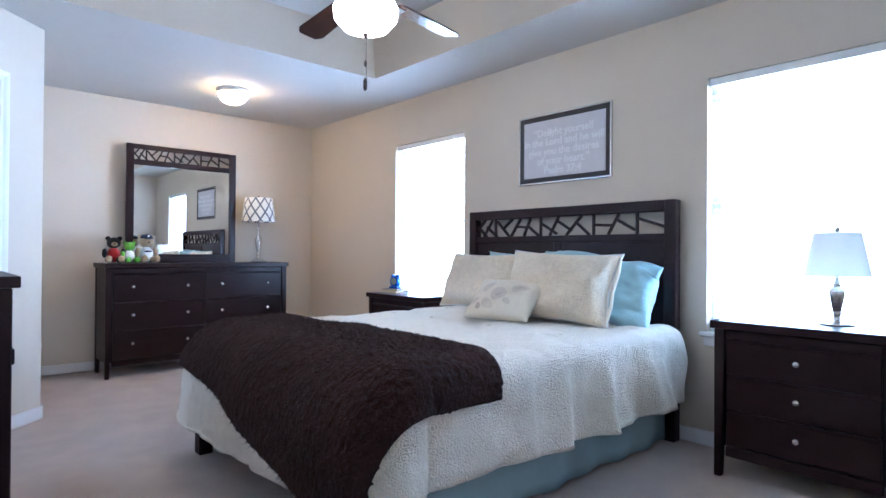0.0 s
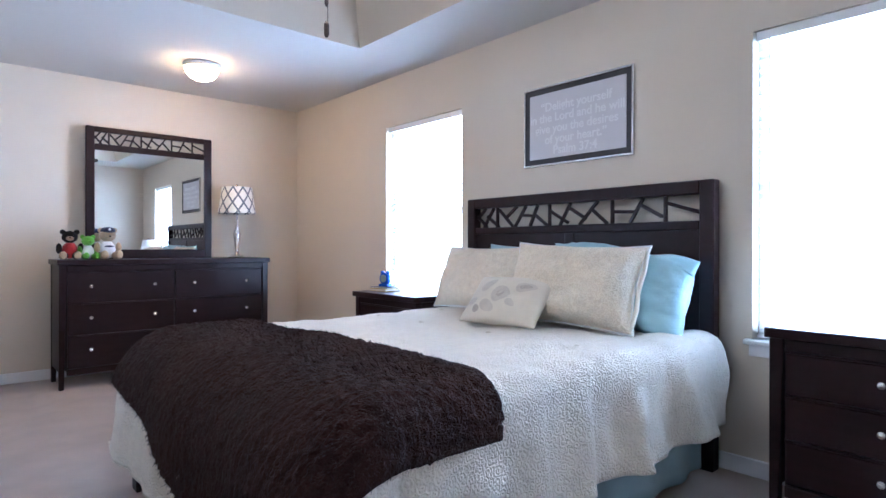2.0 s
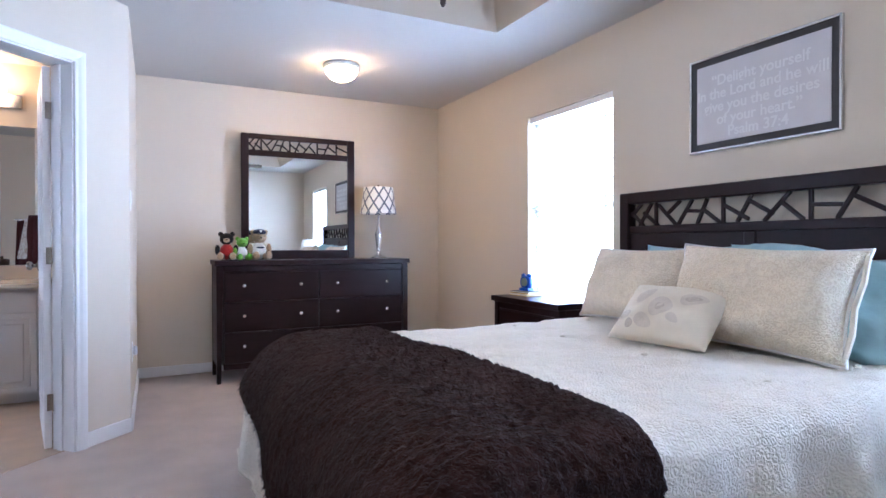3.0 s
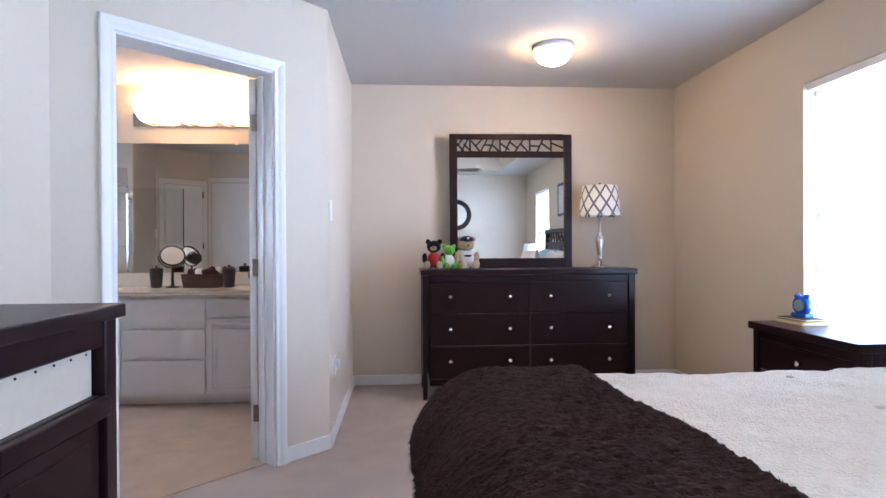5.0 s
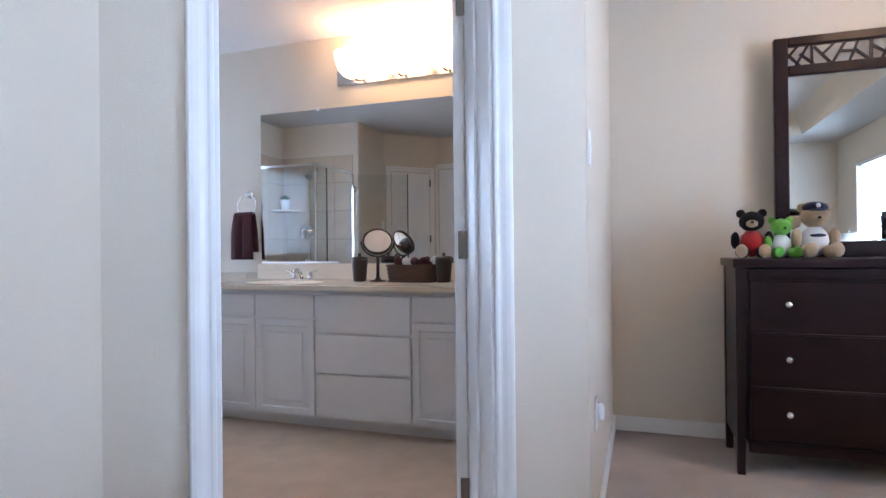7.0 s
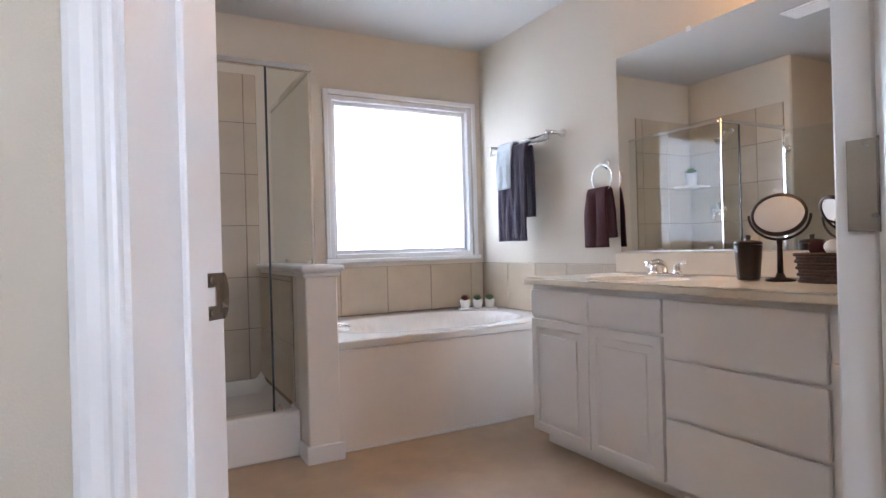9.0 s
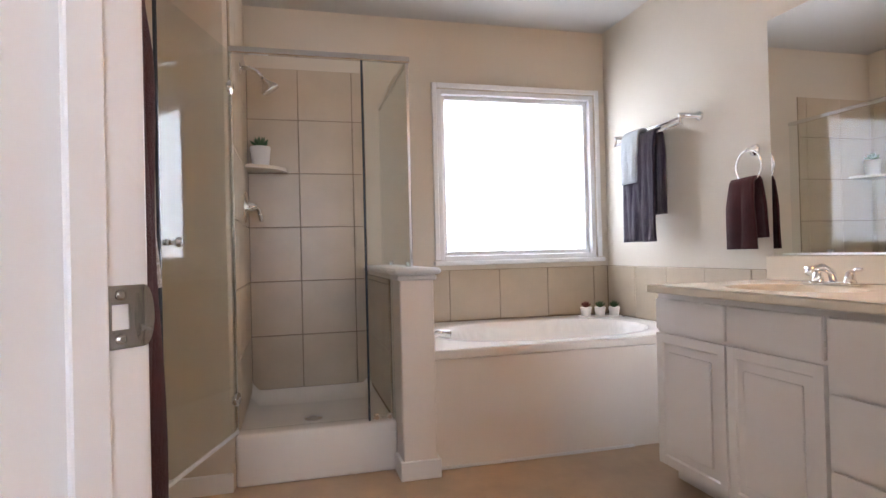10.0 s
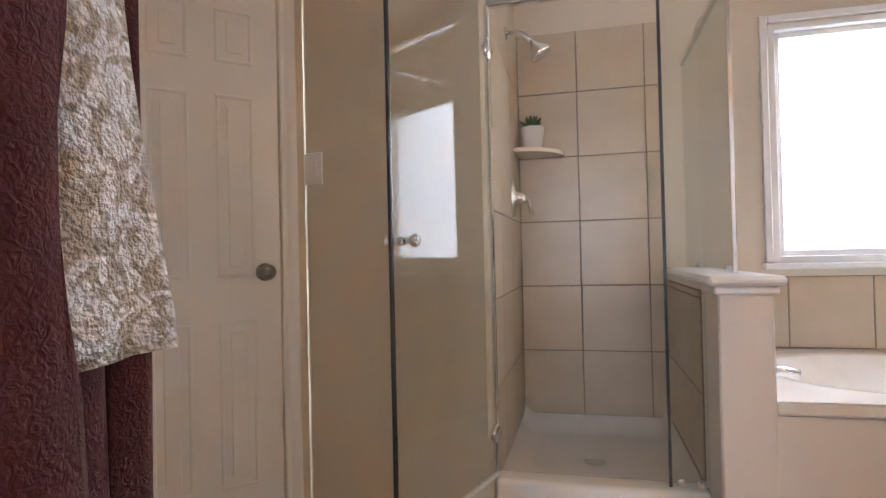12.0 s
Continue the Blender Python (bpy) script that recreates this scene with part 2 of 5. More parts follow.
# ---------------------------------------------------------------- the plan
EAST, NORTH, SOUTH, WEST = 3.42, 5.785, -0.28, -0.204
ALC = 0.73                      # the alcove's west wall
BN = 5.86                       # the bathroom's north wall
BWEST = -3.025                    # bathroom's window wall
H, TRAYZ = 2.44, 2.74
W1, W2, WZ = (3.30, 4.215), (0.45, 1.356), (0.63, 2.04)
W3, W3Z = (4.69, 5.78), (0.92, 2.008)
DX, DY = 0.729, 4.316           # corner where the slanted wall begins
S0, S1, DOORH = 0.334, 1.098, 2.03
CORNER, TW = 1.32, 0.15
r2 = math.sqrt(0.5)
cx, cy = DX - CORNER * r2, DY - CORNER * r2      # far corner of the slanted wall
SWX = -2.06                     # wall with the switch, and the shower's front
SHY = 3.545                     # the shower's side wall
LX, LY = SWX, 2.875              # start of the linen door's slanted wall
LLEN = 0.72
BSOUTH = LY - LLEN * r2

structure("floor_bedroom", box((-0.35, -0.35, -0.12), (EAST + 0.15, NORTH + 0.15, 0.0)), CARPET, "beige cut-pile carpet with worn traffic marks")
vin = prism([(ALC - 0.06, BN), (BWEST, BN), (BWEST, BSOUTH - 0.05), (-0.25, BSOUTH - 0.05), (-0.25, cy), (cx - 0.05, cy + 0.05), (DX - 0.05, DY + 0.05)][::-1], -0.10, 0.004)
structure("floor_bathroom", vin, VINYL, "tan mottled vinyl sheet flooring")

# east wall with two window openings
bm = bmesh.new()
ys = [SOUTH - 0.12, W2[0], W2[1], W1[0], W1[1], NORTH + 0.12]
for i in range(5):
    if i in (1, 3):
        box((EAST, ys[i], 0), (EAST + 0.14, ys[i + 1], WZ[0]), 0, bm)
        box((EAST, ys[i], WZ[1]), (EAST + 0.14, ys[i + 1], H + 0.4), 0, bm)
    else:
        box((EAST, ys[i], 0), (EAST + 0.14, ys[i + 1], H + 0.4), 0, bm)
structure("wall_east", bm, PAINT, "beige painted drywall with two window openings")
structure("wall_north", box((ALC, NORTH, 0), (EAST, NORTH + 0.12, H + 0.4)), PAINT, "beige painted drywall")
structure("wall_bath_north", box((BWEST - 0.14, BN, 0), (ALC - 0.12, BN + 0.12, H + 0.4)), PAINT, "beige painted drywall")
structure("wall_south", box((WEST, SOUTH - 0.12, 0), (EAST, SOUTH, H + 0.4)), PAINT, "beige painted drywall")
structure("wall_west", box((WEST - 0.12, SOUTH - 0.12, 0), (WEST, cy, H + 0.4)), PAINT, "beige painted drywall")
structure("wall_alcove", prism([(ALC, DY), (ALC, NORTH + 0.12), (ALC - 0.12, NORTH + 0.12), (ALC - 0.12, DY + 0.05)], 0, H + 0.4), PAINT, "beige painted drywall")

# slanted wall with the bathroom door opening; its own frame: x along the wall, y to the bedroom
SL = pose(DX, DY, 0, 0, 0, 225)
bm = box((0, -TW, 0), (S0, 0, H + 0.4))
box((S1, -TW, 0), (CORNER, 0, H + 0.4), 0, bm)
box((S0, -TW, DOORH), (S1, 0, H + 0.4), 0, bm)
ob = structure("wall_slanted", bm, PAINT, "beige painted drywall at a slant with a doorway")
ob.matrix_basis = SL

# bathroom walls
bm = bmesh.new()
ys = [BSOUTH - 0.12, W3[0], W3[1], BN]
for i in range(3):
    if i == 1:
        box((BWEST - 0.14, ys[i], 0), (BWEST, ys[i + 1], W3Z[0]), 0, bm)
        box((BWEST - 0.14, ys[i], W3Z[1]), (BWEST, ys[i + 1], H + 0.4), 0, bm)
    else:
        box((BWEST - 0.14, ys[i], 0), (BWEST, ys[i + 1], H + 0.4), 0, bm)
structure("wall_bath_west", bm, PAINT, "beige painted drywall with a window opening")
structure("wall_switch", box((BWEST, LY, 0), (SWX, SHY, H + 0.4), 0.012), PAINT, "beige painted drywall with a rounded corner")
ob = structure("wall_linen", box((0, -0.10, 0), (LLEN, 0, H + 0.4)), PAINT, "beige painted drywall at a slant")
ob.matrix_basis = pose(LX, LY, 0, 0, 0, -45)
structure("wall_bath_south", box((LX + LLEN * r2 - 0.02, BSOUTH - 0.12, 0), (WEST - 0.12, BSOUTH, H + 0.4)), PAINT, "beige painted drywall")

# ceilings: bedroom with a raised tray, bathroom flat
TX0, TX1, TY0, TY1 = 0.39, 2.84, 0.42, 3.73
bm = bmesh.new()
box((-0.35, TY1, H), (EAST + 0.14, NORTH + 0.12, H + 0.06), 0, bm)
box((-0.35, SOUTH - 0.12, H), (EAST + 0.14, TY0, H + 0.06), 0, bm)
box((-0.35, TY0, H), (TX0, TY1, H + 0.06), 0, bm)
box((TX1, TY0, H), (EAST + 0.14, TY1, H + 0.06), 0, bm)
structure("ceiling_bedroom", bm, CEIL, "flat painted drywall ceiling round a raised tray")
bm = bmesh.new()
lowr = [(TX0, TY0), (TX1, TY0), (TX1, TY1), (TX0, TY1)]
g = 0.10
upr = [(TX0 + g, TY0 + g), (TX1 - g, TY0 + g), (TX1 - g, TY1 - g), (TX0 + g, TY1 - g)]
lo_ = [bm.verts.new((x, y, H + 0.001)) for x, y in lowr]
up_ = [bm.verts.new((x, y, TRAYZ)) for x, y in upr]
for i in range(4):
    bm.faces.new((lo_[i], lo_[(i + 1) % 4], up_[(i + 1) % 4], up_[i]))
structure("ceiling_tray_side", bm, TRAY, "beige sloped sides of the tray ceiling")
structure("ceiling_tray_top", box((TX0 - 0.02, TY0 - 0.02, TRAYZ), (TX1 + 0.02, TY1 + 0.02, TRAYZ + 0.06)), CEIL, "raised painted tray ceiling")
structure("ceiling_bathroom", prism([(ALC - 0.1, BN), (BWEST - 0.1, BN), (BWEST - 0.1, BSOUTH - 0.1), (WEST - 0.1, BSOUTH - 0.1), (WEST - 0.1, cy - 0.03), (cx - 0.02, cy + 0.02), (DX - 0.03, DY + 0.03)][::-1], H - 0.006, H + 0.05), CEIL, "flat painted drywall ceiling")

# bright haze outside the windows
SKYGLOW = glow("hazy_daylight", (0.86, 0.93, 1.0), 9.0)
structure("backdrop_east", box((6.2, -9, -1.5), (6.25, 15, 8)), SKYGLOW, "bright hazy sky outside the bedroom windows")
HAZE = glow("shaded_daylight", (0.70, 0.88, 1.0), 3.6)
structure("backdrop_west", box((-6.05, -4, -1.5), (-6.0, 13, 8)), HAZE, "bright hazy sky outside the bathroom window")

# ---------------------------------------------------------------- trim, doors, windows
def baseboard(x0, y0, x1, y1, h=0.085, t=0.014):
    """A run of skirting from one floor point to the next; the room is on its left."""
    d = Vector((x1 - x0, y1 - y0))
    bm = box((0, 0, 0.004), (d.length, t, h), 0.004)
    ob = structure("baseboard", bm, WHITE, "white painted baseboard")
    ob.matrix_basis = pose(x0, y0, 0, 0, 0, math.degrees(math.atan2(d.y, d.x)))


baseboard(EAST, SOUTH, EAST, NORTH)
baseboard(EAST, NORTH, ALC, NORTH)
baseboard(ALC, NORTH, ALC, DY)
baseboard(DX, DY, DX - 0.30 * r2, DY - 0.30 * r2)
baseboard(DX - 1.17 * r2, DY - 1.17 * r2, cx, cy)
baseboard(WEST, cy, WEST, SOUTH)
baseboard(WEST, SOUTH, EAST, SOUTH)
baseboard(SWX, SHY - 0.005, SWX, LY)
baseboard(LX + LLEN * r2, BSOUTH, WEST - 0.12, BSOUTH)


CASING = ((0.0, 0.0), (0.0, 0.007), (0.003, 0.010), (0.009, 0.0115), (0.016, 0.010), (0.022, 0.011), (0.034, 0.0165), (0.046, 0.0195), (0.055, 0.0195), (0.059, 0.017), (0.061, 0.0))


def casing(parent_pose, s0, s1, top, y, out, label="white painted door casing"):
    """Moulded casing round an opening; y the wall's face, out +1 or -1 the way it stands proud."""
    g = 0.004

    def run(place, n):
        bm = bmesh.new()
        rows_ = [[bm.verts.new(place(a, d, k)) for a, d in CASING] for k in (0, 1)]
        m = len(CASING)
        for i in range(m):
            bm.faces.new((rows_[0][i], rows_[0][(i + 1) % m], rows_[1][(i + 1) % m], rows_[1][i]))
        bm.faces.new(rows_[0][::-1])
        bm.faces.new(rows_[1])
        ob = structure("trim", bm, WHITE, label)
        ob.matrix_basis = parent_pose

    run(lambda a, d, k: (s0 - g - a, y + out * d, (top + g + a) if k else 0.003), 0)
    run(lambda a, d, k: (s1 + g + a, y + out * d, (top + g + a) if k else 0.003), 1)
    run(lambda a, d, k: ((s1 + g + a) if k else (s0 - g - a), y + out * d, top + g + a), 2)


casing(SL, S0 + 0.012, S1 - 0.012, DOORH - 0.012, 0, 1)
casing(SL, S0 + 0.012, S1 - 0.012, DOORH - 0.012, -TW, -1)
bm = box((S0, -TW + 0.001, 0.003), (S0 + 0.016, -0.001, DOORH))
box((S0 + 0.016, -TW + 0.040, 0.003), (S0 + 0.026, -TW + 0.075, DOORH - 0.016), 0.002, bm)
ob = structure("door_jamb", bm, WHITE, "white painted door jamb")
ob.matrix_basis = SL
bm = box((S1 - 0.016, -TW + 0.001, 0.003), (S1, -0.001, DOORH))
box((S1 - 0.026, -TW + 0.040, 0.003), (S1 - 0.016, -TW + 0.075, DOORH - 0.016), 0.002, bm)
jamb = structure("door_jamb", bm, WHITE, "white painted door jamb with a strike plate")
jamb.matrix_basis = SL
ob = structure("door_jamb", box((S0 + 0.016, -TW + 0.001, DOORH - 0.016), (S1 - 0.016, -0.001, DOORH)), WHITE, "white painted door jamb")
ob.matrix_basis = SL

# strike plate on the latch jamb
sp = thing("strike_plate", (0, 0, 0), 0, "brushed nickel strike plate with two screws on the door jamb", "strike plate")
sp.matrix_basis = SL @ pose(0, 0.115 - TW, 0)
bm = bmesh.new()
px = S1 - 0.0165
for lo, hi in (((px - 0.002, -0.113, 0.887), (px, -0.098, 0.947)), ((px - 0.002, -0.081, 0.887), (px, -0.068, 0.947)), ((px - 0.002, -0.098, 0.887), (px, -0.081, 0.905)), ((px - 0.002, -0.098, 0.929), (px, -0.081, 0.947))):
    box(lo, hi, 0, bm)
part("plate", bm, NICKEL, sp)
part("lip", turned(lathe([(0.0, 0), (0.030, 0), (0.030, 0.002), (0.0, 0.002)], 24), Matrix.Translation((px, -0.113, 0.917)) @ Matrix.Rotation(radians(-90), 4, "Y") @ Matrix.Diagonal((1, 0.35, 1, 1))), NICKEL, sp)
for z in (0.896, 0.938):
    part("screw", turned(lathe([(0.005, 0), (0.005, 0.0015), (0.003, 0.003)], 12), Matrix.Translation((px - 0.002, -0.0895, z)) @ Matrix.Rotation(radians(-90), 4, "Y")), NICKEL, sp)


def panel_door(w, h, t=0.035):
    """A six-panel moulded door leaf, x from 0 to w, y from 0 to t, as a thing with its leaf."""
    bm = box((0, 0, 0.008), (w, t, h), 0.002)
    m, rail = 0.105 if w > 0.55 else 0.085, 0.09
    pw = (w - 3 * m) / 2
    for x in (m, 2 * m + pw):
        for z0, z1 in ((0.22, 0.78), (0.93, 1.55), (1.66, h - 0.12)):
            for ya, yb in ((-0.004, 0.0), (t, t + 0.004)):
                # raised field inside a sunk moulding
                box((x, ya, z0), (x + pw, yb, z0 + 0.012), 0.002, bm)
                box((x, ya, z1 - 0.012), (x + pw, yb, z1), 0.002, bm)
                box((x, ya, z0 + 0.012), (x + 0.012, yb, z1 - 0.012), 0.002, bm)
                box((x + pw - 0.012, ya, z0 + 0.012), (x + pw, yb, z1 - 0.012), 0.002, bm)
                box((x + 0.035, ya, z0 + 0.035), (x + pw - 0.035, yb, z1 - 0.035), 0.003, bm)
    return bm


def door_knob(parent, x, y, z, out):
    k = lathe([(0.031, 0), (0.031, 0.006), (0.012, 0.010), (0.011, 0.030), (0.024, 0.036), (0.028, 0.048), (0.024, 0.060), (0.008, 0.064)], 20)
    part("door_knob", turned(k, Matrix.Translation((x, y, z)) @ Matrix.Rotation(radians(90 if out < 0 else -90), 4, "X")), NICKEL, parent, "round brushed nickel knob", True)


def hinge(parent, x, y, z):
    bm = tube([(x, y, z - 0.045), (x, y, z + 0.045)], 0.006, 8)
    box((x - 0.001, y, z - 0.044), (x + 0.001, y + 0.030, z + 0.044), 0, bm)
    part("hinge", bm, NICKEL, parent, "nickel butt hinge")


# bathroom door, folded right back into the bathroom
hx, hy = DX - (S0 + 0.016) * r2 - TW * r2, DY - (S0 + 0.016) * r2 + TW * r2
bd = thing("door_1", (hx - 0.004, hy + 0.006, 0), 100, "white six-panel interior door standing open into the bathroom", "door", kind="structure")
part("leaf", panel_door(0.71, 2.01), WHITE, bd)
door_knob(bd, 0.65, 0.035, 0.95, 1)
door_knob(bd, 0.65, 0.0, 0.95, -1)
for z in (0.25, 1.02, 1.78):
    hinge(bd, -0.006, -0.008, z)

# linen cupboard door on the slanted wall
LP = pose(LX, LY, 0, 0, 0, -45)
ld = thing("door_2", (0, 0, 0), 0, "white narrow six-panel cupboard door, shut", "door", kind="structure")
ld.matrix_basis = LP @ pose(0.10, 0.003, 0)
part("leaf", panel_door(0.50, 1.965, 0.014), WHITE, ld)
door_knob(ld, 0.055, 0.014, 0.945, 1)
for z in (0.20, 1.15, 1.85):
    hinge(ld, 0.505, 0.016, z)
casing(LP, 0.095, 0.605, 1.975, 0, 1)
sd = thing("door_3", (-0.90, BSOUTH + 0.016, 0), 180, "white six-panel interior door, shut", "door", kind="structure")
part("leaf", panel_door(0.62, 2.02, 0.014), WHITE, sd)
door_knob(sd, 0.06, 0.0, 0.96, -1)
casing(pose(-1.53, BSOUTH, 0), 0.0, 0.63, 2.03, 0, 1)


def sash_window(name, y0, y1):
    """A white vinyl hung window in the east wall: frame, meeting rail, two panes, sill."""
    win = thing(name, (EAST, y0, 0), 0, "white vinyl hung window with a painted sill", "window", kind="structure")
    w, (z0, z1) = y1 - y0, WZ
    f = 0.045
    bm = box((0.075, 0.001, z0 + 0.001), (0.135, f, z1 - 0.001), 0.003)
    box((0.075, w - f, z0 + 0.001), (0.135, w - 0.001, z1 - 0.001), 0.003, bm)
    box((0.075, f, z0 + 0.001), (0.135, w - f, z0 + f), 0.003, bm)
    box((0.075, f, z1 - f), (0.135, w - f, z1 - 0.001), 0.003, bm)
    part("window_frame", bm, WHITE, win)
    part("meeting_rail", box((0.085, f, 1.30), (0.125, w - f, 1.345), 0.004), WHITE, win)
    for a, b in ((z0 + f, 1.30), (1.345, z1 - f)):
        ob = part("pane", box((0.104, f, a), (0.108, w - f, b)), PANE, win)
        ob.visible_shadow = False
    part("window_sill", box((-0.035, -0.03, z0 - 0.022), (0.073, w + 0.03, z0 + 0.003), 0.006), WHITE, win)
    part("apron", box((-0.014, -0.01, z0 - 0.075), (-0.001, w + 0.01, z0 - 0.023), 0.003), WHITE, win)
    bl = thing("window_blind", (EAST + 0.040, y0, 0), 0, "white horizontal slat blind lowered over the window", "blind", "window blinds")
    part("headrail", box((-0.028, 0.008, z1 - 0.045), (0.028, w - 0.008, z1 - 0.002), 0.004), WHITE, bl)
    me = None
    n = 33
    for i in range(n):
        z = z0 + 0.045 + i * (z1 - 0.06 - z0 - 0.045) / n
        if me is None:
            s = turned(sheet(3, 1, lambda u, v: (0.024 * (2 * u - 1), 0.012 + v * (w - 0.024), 0.003 * math.sin(math.pi * u)), 0.002), Matrix.Rotation(radians(12), 4, "Y"))
            ob = part("slat", s, SLAT, bl)
            me = ob.data
        else:
            ob = new("slat", me)
            ob.parent = bl
        ob.location = (0, 0, z)
    part("bottom_rail", box((-0.024, 0.012, z0 + 0.010), (0.024, w - 0.012, z0 + 0.028), 0.004), WHITE, bl)
    for y in (0.16, w - 0.16):
        part("ladder_cord", tube([(-0.026, y, z0 + 0.02), (-0.026, y, z1 - 0.03)], 0.0013, 6), SLAT, bl)
    part("tilt_wand", tube([(-0.034, 0.07 if y0 > 2 else w - 0.07, 1.2), (-0.034, 0.07 if y0 > 2 else w - 0.07, z1 - 0.04)], 0.004, 8), WHITE, bl)


sash_window("window_1", *W1)
sash_window("window_2", *W2)

# bathroom picture window
win = thing("window_3", (BWEST, W3[0], 0), 0, "white vinyl picture window with frosted glass", "window", kind="structure")
w, (z0, z1) = W3[1] - W3[0], W3Z
bm = bmesh.new()
for f0, f1, xa, xb in ((0.0, 0.032, -0.13, -0.004), (0.032, 0.060, -0.11, -0.040)):
    box((xa, f0 + 0.001, z0 + f0 + 0.001), (xb, f1, z1 - f0 - 0.001), 0.003, bm)
    box((xa, w - f1, z0 + f0 + 0.001), (xb, w - f0 - 0.001, z1 - f0 - 0.001), 0.003, bm)
    box((xa, f1, z0 + f0 + 0.001), (xb, w - f1, z0 + f1), 0.003, bm)
    box((xa, f1, z1 - f1), (xb, w - f1, z1 - f0 - 0.001), 0.003, bm)
part("window_frame", bm, WHITE, win)
ob = part("pane", box((-0.085, 0.060, z0 + 0.060), (-0.079, w - 0.060, z1 - 0.060)), FROST, win, "frosted glass pane")
ob.visible_shadow = False
part("window_sill", box((-0.003, -0.045, z0 - 0.028), (0.035, w + 0.045, z0 + 0.002), 0.006), WHITE, win)
bm = box((0.001, -0.035, z0 + 0.004), (0.014, -0.002, z1 + 0.035), 0.004)
box((0.001, w + 0.002, z0 + 0.004), (0.014, w + 0.035, z1 + 0.035), 0.004, bm)
box((0.001, -0.002, z1 + 0.002), (0.014, w + 0.002, z1 + 0.035), 0.004, bm)
part("window_trim", bm, WHITE, win)

# ---------------------------------------------------------------- dark wood furniture
KNOBM = mat("satin_nickel_knob", (0.72, 0.70, 0.67), 0.25, 1.0, 0.04, 30)


def knob(parent, x, y, z, r=0.015):
    k = lathe([(0.006, 0), (0.006, 0.010), (r, 0.016), (r, 0.022), (r * 0.6, 0.028)], 16)
    part("knob", turned(k, Matrix.Translation((x, y, z)) @ Matrix.Rotation(radians(90), 4, "X")), KNOBM, parent, "round brushed nickel knob", True)


def tapered_leg(x0, x1, y0, y1, zt, sx, sy):
    """A corner post that narrows at the foot on its inner sides."""
    bm = box((x0, y0, 0), (x1, y1, zt), 0.003)
    for v in bm.verts:
        if v.co.z < 0.05:
            if sx:
                v.co.x += sx * 0.018 * (1 if (v.co.x - (x0 + x1) / 2) * sx < 0 else 0)
            if sy:
                v.co.y += sy * 0.012 * (1 if (v.co.y - (y0 + y1) / 2) * sy < 0 else 0)
    return bm


def chest(name, w, d, h, rows, cols, knobs, loc, rz, label, category, group=""):
    """A case with corner posts, overhanging top, drawers with nickel knobs. Front to -y, width along x."""
    t = thing(name, loc, rz, label, category, group)
    p, tz, base = 0.05, 0.038, 0.13
    part("top", box((-w / 2, 0, h - tz), (w / 2, d, h), 0.005, seg=2), WOOD, t)
    fy = 0.022
    for x0 in (-w / 2 + 0.012, w / 2 - 0.012 - p):
        for y0 in (fy, d - 0.015 - p):
            s = 1 if x0 > 0 else -1
            part("leg", tapered_leg(x0, x0 + p, y0, y0 + p, h - tz - 0.002, s, -1 if y0 < 0.1 else 1), WOOD, t)
    bm = box((-w / 2 + 0.012 + p, fy + 0.020, base), (w / 2 - 0.012 - p, d - 0.02, h - tz - 0.003))
    part("body", bm, WOODIN, t)
    for x0, x1 in ((-w / 2 + 0.016, -w / 2 + 0.034), (w / 2 - 0.034, w / 2 - 0.016)):
        part("side_panel", box((x0, fy + p, base), (x1, d - 0.015 - p, h - tz - 0.003)), WOOD, t)
    ix0, ix1 = -w / 2 + 0.012 + p, w / 2 - 0.012 - p
    part("bottom_rail", box((ix0, fy + 0.008, base - 0.03), (ix1, fy + 0.030, base + 0.018), 0.004), WOOD, t)
    part("top_rail", box((ix0, fy + 0.006, h - tz - 0.048), (ix1, fy + 0.030, h - tz - 0.003), 0.004), WOOD, t)
    z0, z1 = base + 0.022, h - tz - 0.052
    dh, dw = (z1 - z0) / rows, (ix1 - ix0) / cols
    for r in range(rows):
        for c in range(cols):
            a, b = ix0 + c * dw + 0.006, ix0 + (c + 1) * dw - 0.006
            e, f = z0 + r * dh + 0.006, z0 + (r + 1) * dh - 0.006
            dr = part("drawer", box((a, fy + 0.004, e), (b, fy + 0.040, f), 0.003), WOOD, t)
            bead = box((a - 0.003, fy + 0.001, f + 0.001), (b + 0.003, fy + 0.018, f + 0.010), 0.002)
            part("bead", bead, WOOD, dr)
            for kx in ([(a + b) / 2] if knobs == 1 else [a + (b - a) * 0.20, a + (b - a) * 0.80]):
                knob(dr, kx, fy + 0.004, (e + f) / 2 + 0.012)
    return t


chest("dresser", 1.615, 0.44, 0.952, 3, 2, 2, (2.077, 5.262, 0), 0, "espresso wood dresser with six drawers and nickel knobs", "dresser")
chest("nightstand", 0.735, 0.40, 0.745, 3, 1, 1, (3.0, 0.79, 0), -90, "espresso wood nightstand with three drawers under the large window", "nightstand", "bedside nightstands")
chest("nightstand", 0.76, 0.40, 0.716, 3, 1, 1, (2.995, 3.685, 0), -90, "espresso wood nightstand between bed and window with a clock on it", "nightstand", "bedside nightstands")


